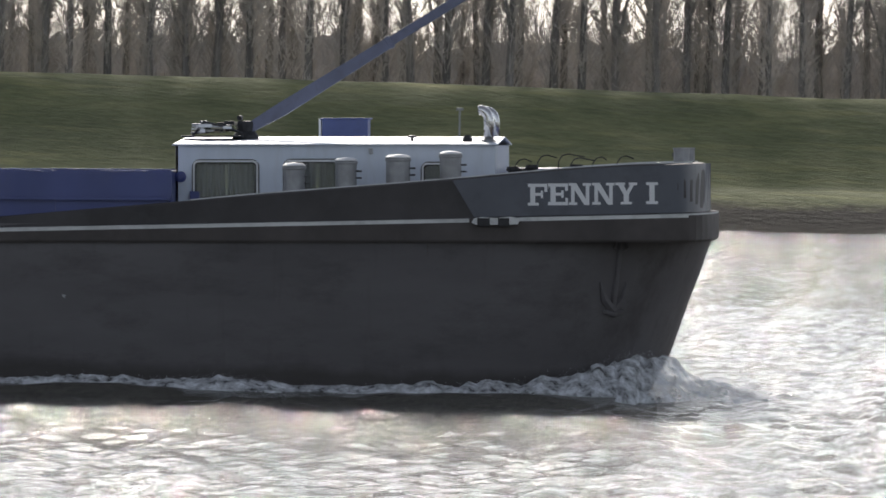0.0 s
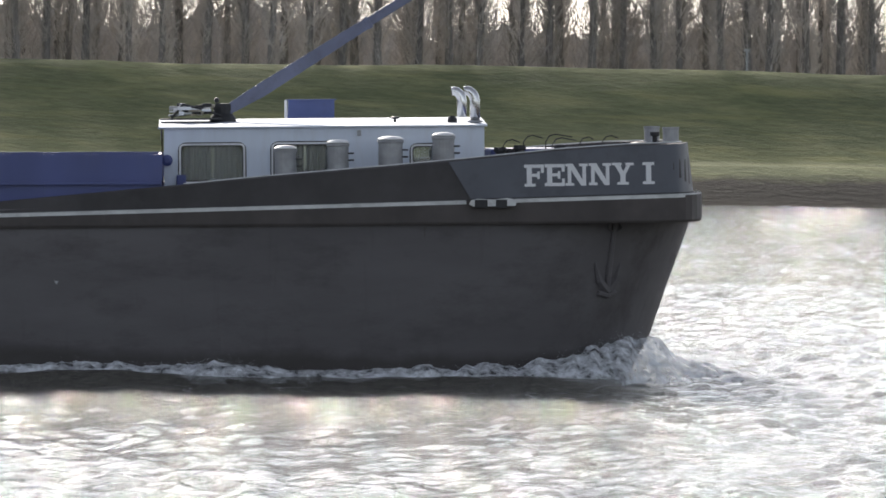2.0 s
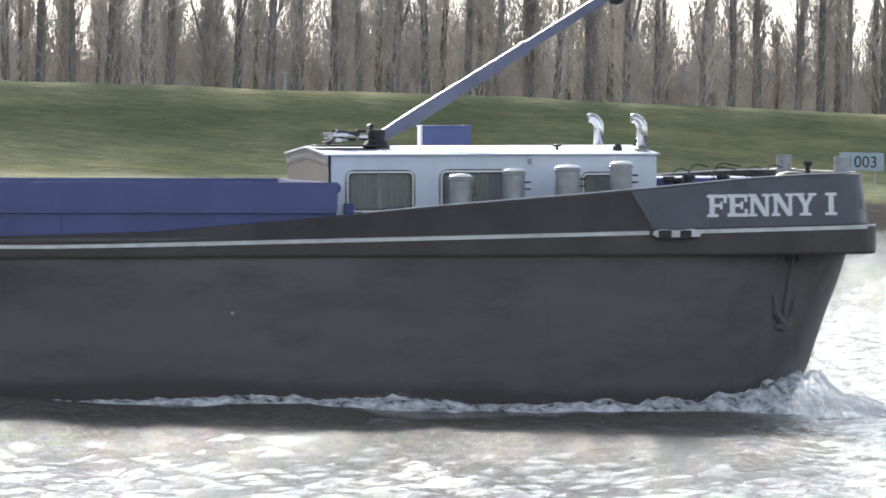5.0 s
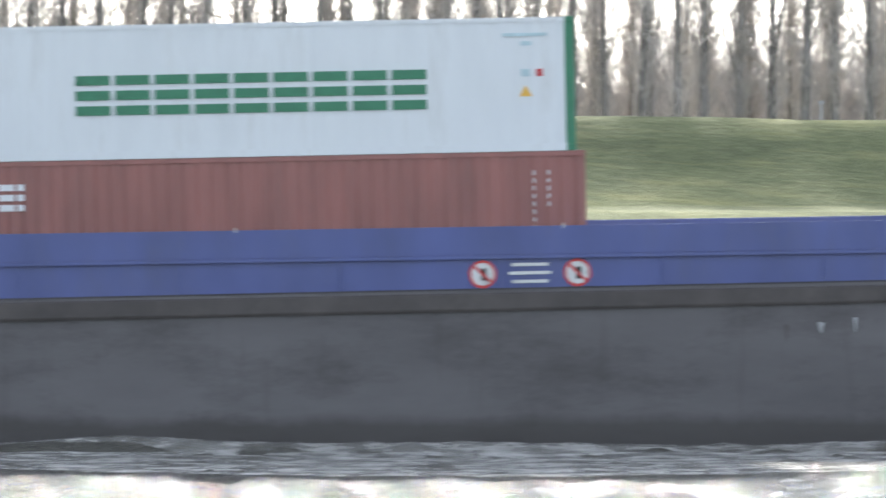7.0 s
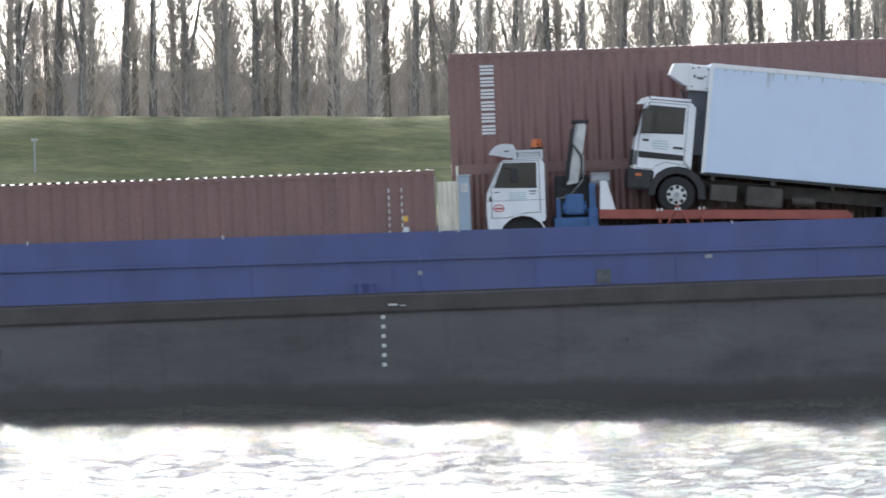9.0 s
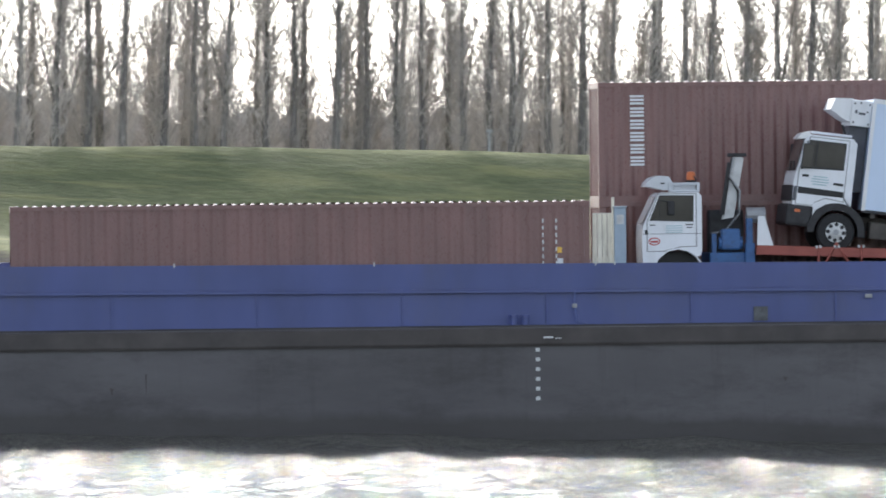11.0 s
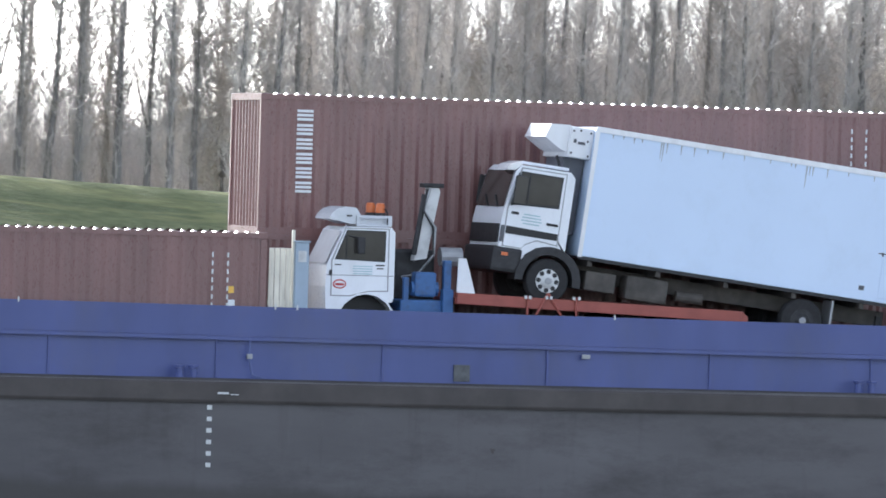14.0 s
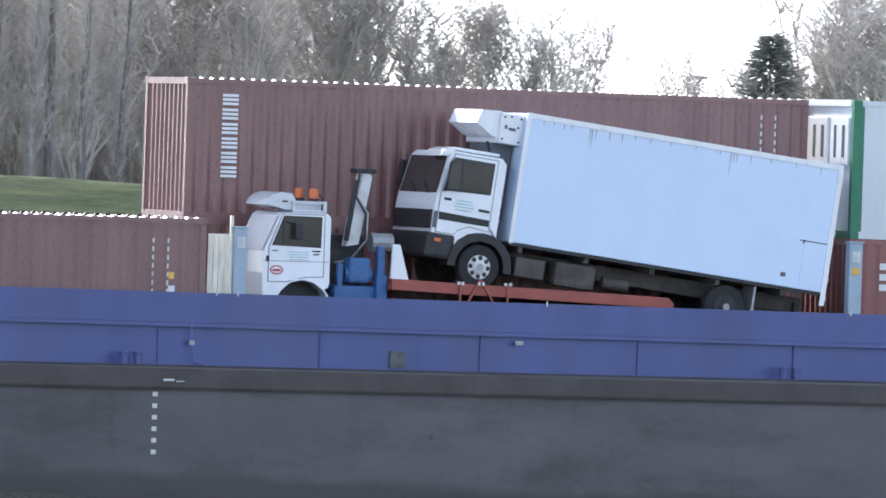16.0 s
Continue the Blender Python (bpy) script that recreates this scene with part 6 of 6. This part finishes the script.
def spreading_meshes(seed, height):
    """Trunk and bare crown of a broad, many-stemmed tree."""
    rs = random.Random(seed)
    t, c = Shape(), Shape()
    pts, d = limb(t, Vector((0, 0, -0.3)), Vector((0, 0, 1)), height * 0.35, 0.36, rs, 0.08, 4)
    top = pts[-1]
    t.tube([pts[-2], top], [0.2, 0.16], 6)
    for i in range(17):
        a = rs.uniform(0, 6.28)
        st = pts[rs.randint(1, 4)]
        d = Vector((math.cos(a) * 0.55, math.sin(a) * 0.55, rs.uniform(0.7, 1.5)))
        p1, _ = limb(c, st, d, height * rs.uniform(0.4, 0.62), 0.10, rs, 0.16, 4)
        for j in range(11):
            m = rs.randint(1, 3)
            a = rs.uniform(0, 6.28)
            d = Vector((math.cos(a) * 0.7, math.sin(a) * 0.7, rs.uniform(0.3, 1.2)))
            p2, _ = limb(c, p1[m].lerp(p1[m + 1], rs.random()), d, height * rs.uniform(0.1, 0.22), 0.042, rs, 0.25, 3)
            for k in range(20):
                u = rs.randint(0, 2)
                a = rs.uniform(0, 6.28)
                sliver(c, p2[u].lerp(p2[u + 1], rs.random()), Vector((math.cos(a), math.sin(a), rs.uniform(0.1, 1.2))), rs.uniform(0.5, 1.5), 0.026)
    return t, c


def build_trees():
    rs = random.Random(21)
    models = []
    for i in range(7):
        h = (27, 30, 25, 28, 31, 26, 29)[i]
        t, c = poplar_meshes(100 + i, h, 0.46 + 0.07 * (i % 3), 78 + 6 * (i % 3), 2.5 + (i % 3), i in (2, 5))
        models.append((mesh("trunk", t.v, t.f, M_BARK, True), mesh("crown", c.v, c.f, M_TWIG)))
    young = []
    for i in range(3):
        t, c = poplar_meshes(200 + i, 13 + 2 * i, 0.42, 60, 0.8)
        young.append((mesh("trunk", t.v, t.f, M_BARK, True), mesh("crown", c.v, c.f, M_TWIG)))
    broad = []
    for i in range(3):
        t, c = spreading_meshes(300 + i, (15, 18, 13)[i])
        broad.append((mesh("trunk", t.v, t.f, M_BARK, True), mesh("crown", c.v, c.f, M_TWIG)))

    def plant(model, x, y, k, name, label, group):
        z = 3.0
        ob = thing(name, label, "tree", group, at=pose(x, y, z - 0.05, rs.uniform(-1.5, 1.5), rs.uniform(-1.5, 1.5), rs.uniform(0, 360)))
        ob.scale = (k, k, k * rs.uniform(0.92, 1.08))
        for nm, me in zip(("trunk", "crown"), model):
            o = new(nm, me)
            o.parent = ob
        return ob

    lab = "tall bare poplar behind the levee, upright branches"
    x = -62.0
    while x < 178:
        x += rs.uniform(1.7, 2.9)
        plant(rs.choice(models), x, 552 + bank_shift(x) + rs.uniform(-1.2, 1.2), rs.uniform(0.85, 1.08) * 0.92, "poplar", lab, "poplars of the front row")
    x = -64.0
    while x < 190:
        x += rs.uniform(2.4, 4.2)
        plant(rs.choice(models), x, 566 + bank_shift(x) + rs.uniform(-3, 3), rs.uniform(0.8, 1.05) * 0.9, "poplar", lab, "poplars of the second row")
    x = -64.0
    while x < 202:
        dense = x > 140 or x < 112
        x += rs.uniform(2.0, 3.6) if dense else rs.uniform(4.5, 8)
        plant(rs.choice(young), x, 580 + bank_shift(x) + rs.uniform(-4, 4), rs.uniform(0.7, 1.1), "young_tree", "slender bare young tree in the wood behind the levee", "young trees of the wood")
    x = 140.0
    while x < 214:
        x += rs.uniform(2.2, 3.8)
        plant(rs.choice(models), x, 592 + bank_shift(x) + rs.uniform(-5, 5), rs.uniform(0.72, 0.95) * (1 if x < 190 else 0.7), "poplar", lab, "poplars deep in the wood")
    for x, k in ((128, 1.3), (150, 1.4), (171, 1.5), (180, 1.6), (187, 1.7), (193, 1.65), (199, 1.6), (204, 1.6), (207, 1.55), (210, 1.45), (213, 1.3), (216, 1.1), (219, 0.95), (222, 0.8), (236.5, 1.5), (239, 1.6), (241.5, 1.5), (244, 1.5), (247, 1.4), (251, 1.3),
                 (256, 1.1), (262, 1.2), (268, 1.0), (231, 1.15), (229, 1.05), (226.5, 1.0)):
        plant(rs.choice(broad), x, 560 + bank_shift(x) + rs.uniform(-3, 6), k, "broad_tree", "bare broad-crowned tree at the wood's edge", "broad bare trees")
    # a dark conifer
    c, t = Shape(), Shape()
    t.tube([(0, 0, -0.2), (0, 0, 5), (0, 0, 9.6)], [0.2, 0.12, 0.02], 8)
    for i in range(2400):
        h = rs.uniform(0.6, 9.6)
        r = (1 - h / 10.2) ** 0.75 * 2.9 * rs.uniform(0.3, 1.0)
        a = rs.uniform(0, 6.28)
        p = Vector((r * 0.45 * math.cos(a), r * 0.45 * math.sin(a), h + 0.1))
        twig(c, p, Vector((math.cos(a), math.sin(a), -0.05 + rs.uniform(-0.5, 0.6))), (r * 0.75 + 0.3) * rs.uniform(0.6, 1.15), 0.05)
    ob = thing("conifer", "dark evergreen conifer standing among bare trees", "tree", at=pose(232.6, 584, 2.95))
    ob.scale = (2.5, 2.5, 1.74)
    part("trunk", t, M_BARK, ob)
    part("crown", c, M_CONIFER, ob)


def brush(name, label, x0, x1, y, n, h0, h1, seed, depth=6, r=0.03, side=2):
    rs = random.Random(seed)
    s = Shape()
    for i in range(n):
        x = rs.uniform(x0, x1)
        yy = y + bank_shift(x) + rs.uniform(-depth, depth)
        h = (h0 + (h1 - h0) * rs.random() ** 1.6) * (0.75 + 0.35 * noise.noise(Vector((x * 0.15, seed, 0))))
        p = Vector((x, yy, 2.9))
        e = twig(s, p, Vector((rs.uniform(-0.25, 0.25), rs.uniform(-0.2, 0.2), 1)), h, r * rs.uniform(0.7, 1.8))
        for k in range(side):
            q = p.lerp(e, rs.uniform(0.3, 0.85))
            sliver(s, q, Vector((rs.uniform(-0.8, 0.8), rs.uniform(-0.5, 0.5), rs.uniform(0.3, 1))), h * rs.uniform(0.15, 0.4), r * 0.6)
    return tagged(new(name, mesh(name, s.v, s.f, M_BRUSH)), label, "undergrowth", kind="stuff")


build_trees()
brush("undergrowth", "dense leafless grey-brown undergrowth below the poplars", -66, 205, 588, 17000, 5.5, 11.5, 3, 6, 0.045)
brush("undergrowth", "leafless thicket thinning towards the field", 56, 152, 612, 15000, 7.0, 19.0, 8, 9, 0.05, 2)
brush("undergrowth", "tall leafless thicket filling the wood", 146, 217, 612, 12000, 9.0, 38.0, 5, 9, 0.055, 2)
brush("undergrowth", "tall leafless thicket filling the wood", -72, 96, 612, 13000, 8.0, 23.0, 6, 9, 0.045, 2)
brush("undergrowth", "low far hedge beyond the wood", 206, 300, 606, 5000, 5.0, 11.5, 7)


def far_wood():
    """The wood's depth beyond the rows: a lumpy, ragged mass far behind the trunks."""
    s = Shape()
    n, m = 700, 8
    for i in range(n + 1):
        x = -110 + 360 * i / n
        top = 6.2 + 1.3 * noise.noise(Vector((x * 0.08, 0, 0))) + 0.9 * noise.noise(Vector((x * 0.5, 1, 0))) + 0.9 * noise.noise(Vector((x * 1.6, 2, 0)))
        top += 2.2 * (1 if x < 70 else max(0, 1 - (x - 70) / 15)) + 10.0 * min(1, max(0, (x - 128) / 50))
        top += 1.2 * min(1, max(0, (35 - x) / 25)) + 1.0 * noise.noise(Vector((x * 0.9, 5, 0)))
        top += 1.8 * min(1, max(0, (x - 78) / 10)) * min(1, max(0, (135 - x) / 15))
        if x > 222:
            top *= max(0.3, 1 - (x - 222) / 20)
        for k in range(m + 1):
            u = k / m
            s.v.append(Vector((x, 640 + 26 * min(1, max(0, x / 160)) + 2.0 * noise.noise(Vector((x * 0.3, u * 4, 7))) + 3 * u, 2.5 + (top + 0.5) * u)))
    for i in range(n):
        for k in range(m):
            a = i * (m + 1) + k
            s.f.append((a, a + m + 1, a + m + 2, a + 1))
    tagged(new("backdrop", mesh("backdrop", s.v, s.f, M_BRUSH, True)), "hazy grey-brown depth of the leafless wood", "wood", kind="structure")


far_wood()


def far_bank_things():
    # distance board on two posts; grey-blue on the white board paints its backlit shade
    y = 493 + bank_shift(90)
    b = thing("distance_board", "white river distance board on posts on the levee slope", "sign", at=pose(90.7 * y / 493, y, 2.18))
    part("board", Shape().box(-1.42, 1.42, -0.04, 0.04, 1.35, 2.5, 0.02), M_PALEBLUE, b)
    words("figures", "1003", 1.02, M_BLACK, b, pose(0, -0.05, 1.57, 90, 0, 0), 0.006)
    for x in (-0.9, 0.9):
        part("post", Shape().box(x - 0.05, x + 0.05, 0.05, 0.14, -0.4, 2.4), M_GREY, b)
    # slim marker posts
    for x, y0, z, h in ((36.2, 516, 8.05, 1.6), (-22.8, 500, 5.2, 1.75), (58.5, 516, 7.9, 1.2)):
        p = thing("marker_post", "slim grey marker post on the grass", "post", "marker posts", at=pose(x, y0 + bank_shift(x), z - 0.3))
        part("shaft", Shape().box(-0.06, 0.06, -0.06, 0.06, 0, h + 0.3, 0.01), M_GREY, p)
        part("head", Shape().box(-0.22, 0.22, -0.07, 0.07, h + 0.2, h + 0.36, 0.02), M_GREY, p)
    # tall lamp masts with flat round heads
    for x, h in ((221.8, 14.35), (230.2, 13.65), (243.2, 14.3)):
        m = thing("lamp_mast", "tall street lamp mast with flat round head", "street lamp", "lamp masts beyond the levee", at=pose(x, 592, 2.95))
        part("pole", Shape().tube([(0, 0, 0), (0, 0, h)], [0.1, 0.05], 8), M_GREY, m)
        part("head", Shape().lathe([(0.15, -0.25), (0.75, -0.1), (0.8, 0.0), (0.2, 0.12)], (0, 0, h), sides=16), M_GREY, m)


far_bank_things()


# ---- everything that moves ----
def motions():
    times = [0, 0.1] + [0.5 * i for i in range(1, 32)] + [15.9, 16.0]
    walk(barge, [(t, barge_pose(t)) for t in times])
    for ob, m in CARGO:
        walk(ob, [(t, barge_pose(t) @ m) for t in times])
    walk(wave, [(t, wave_pose(t)) for t in times])


motions()
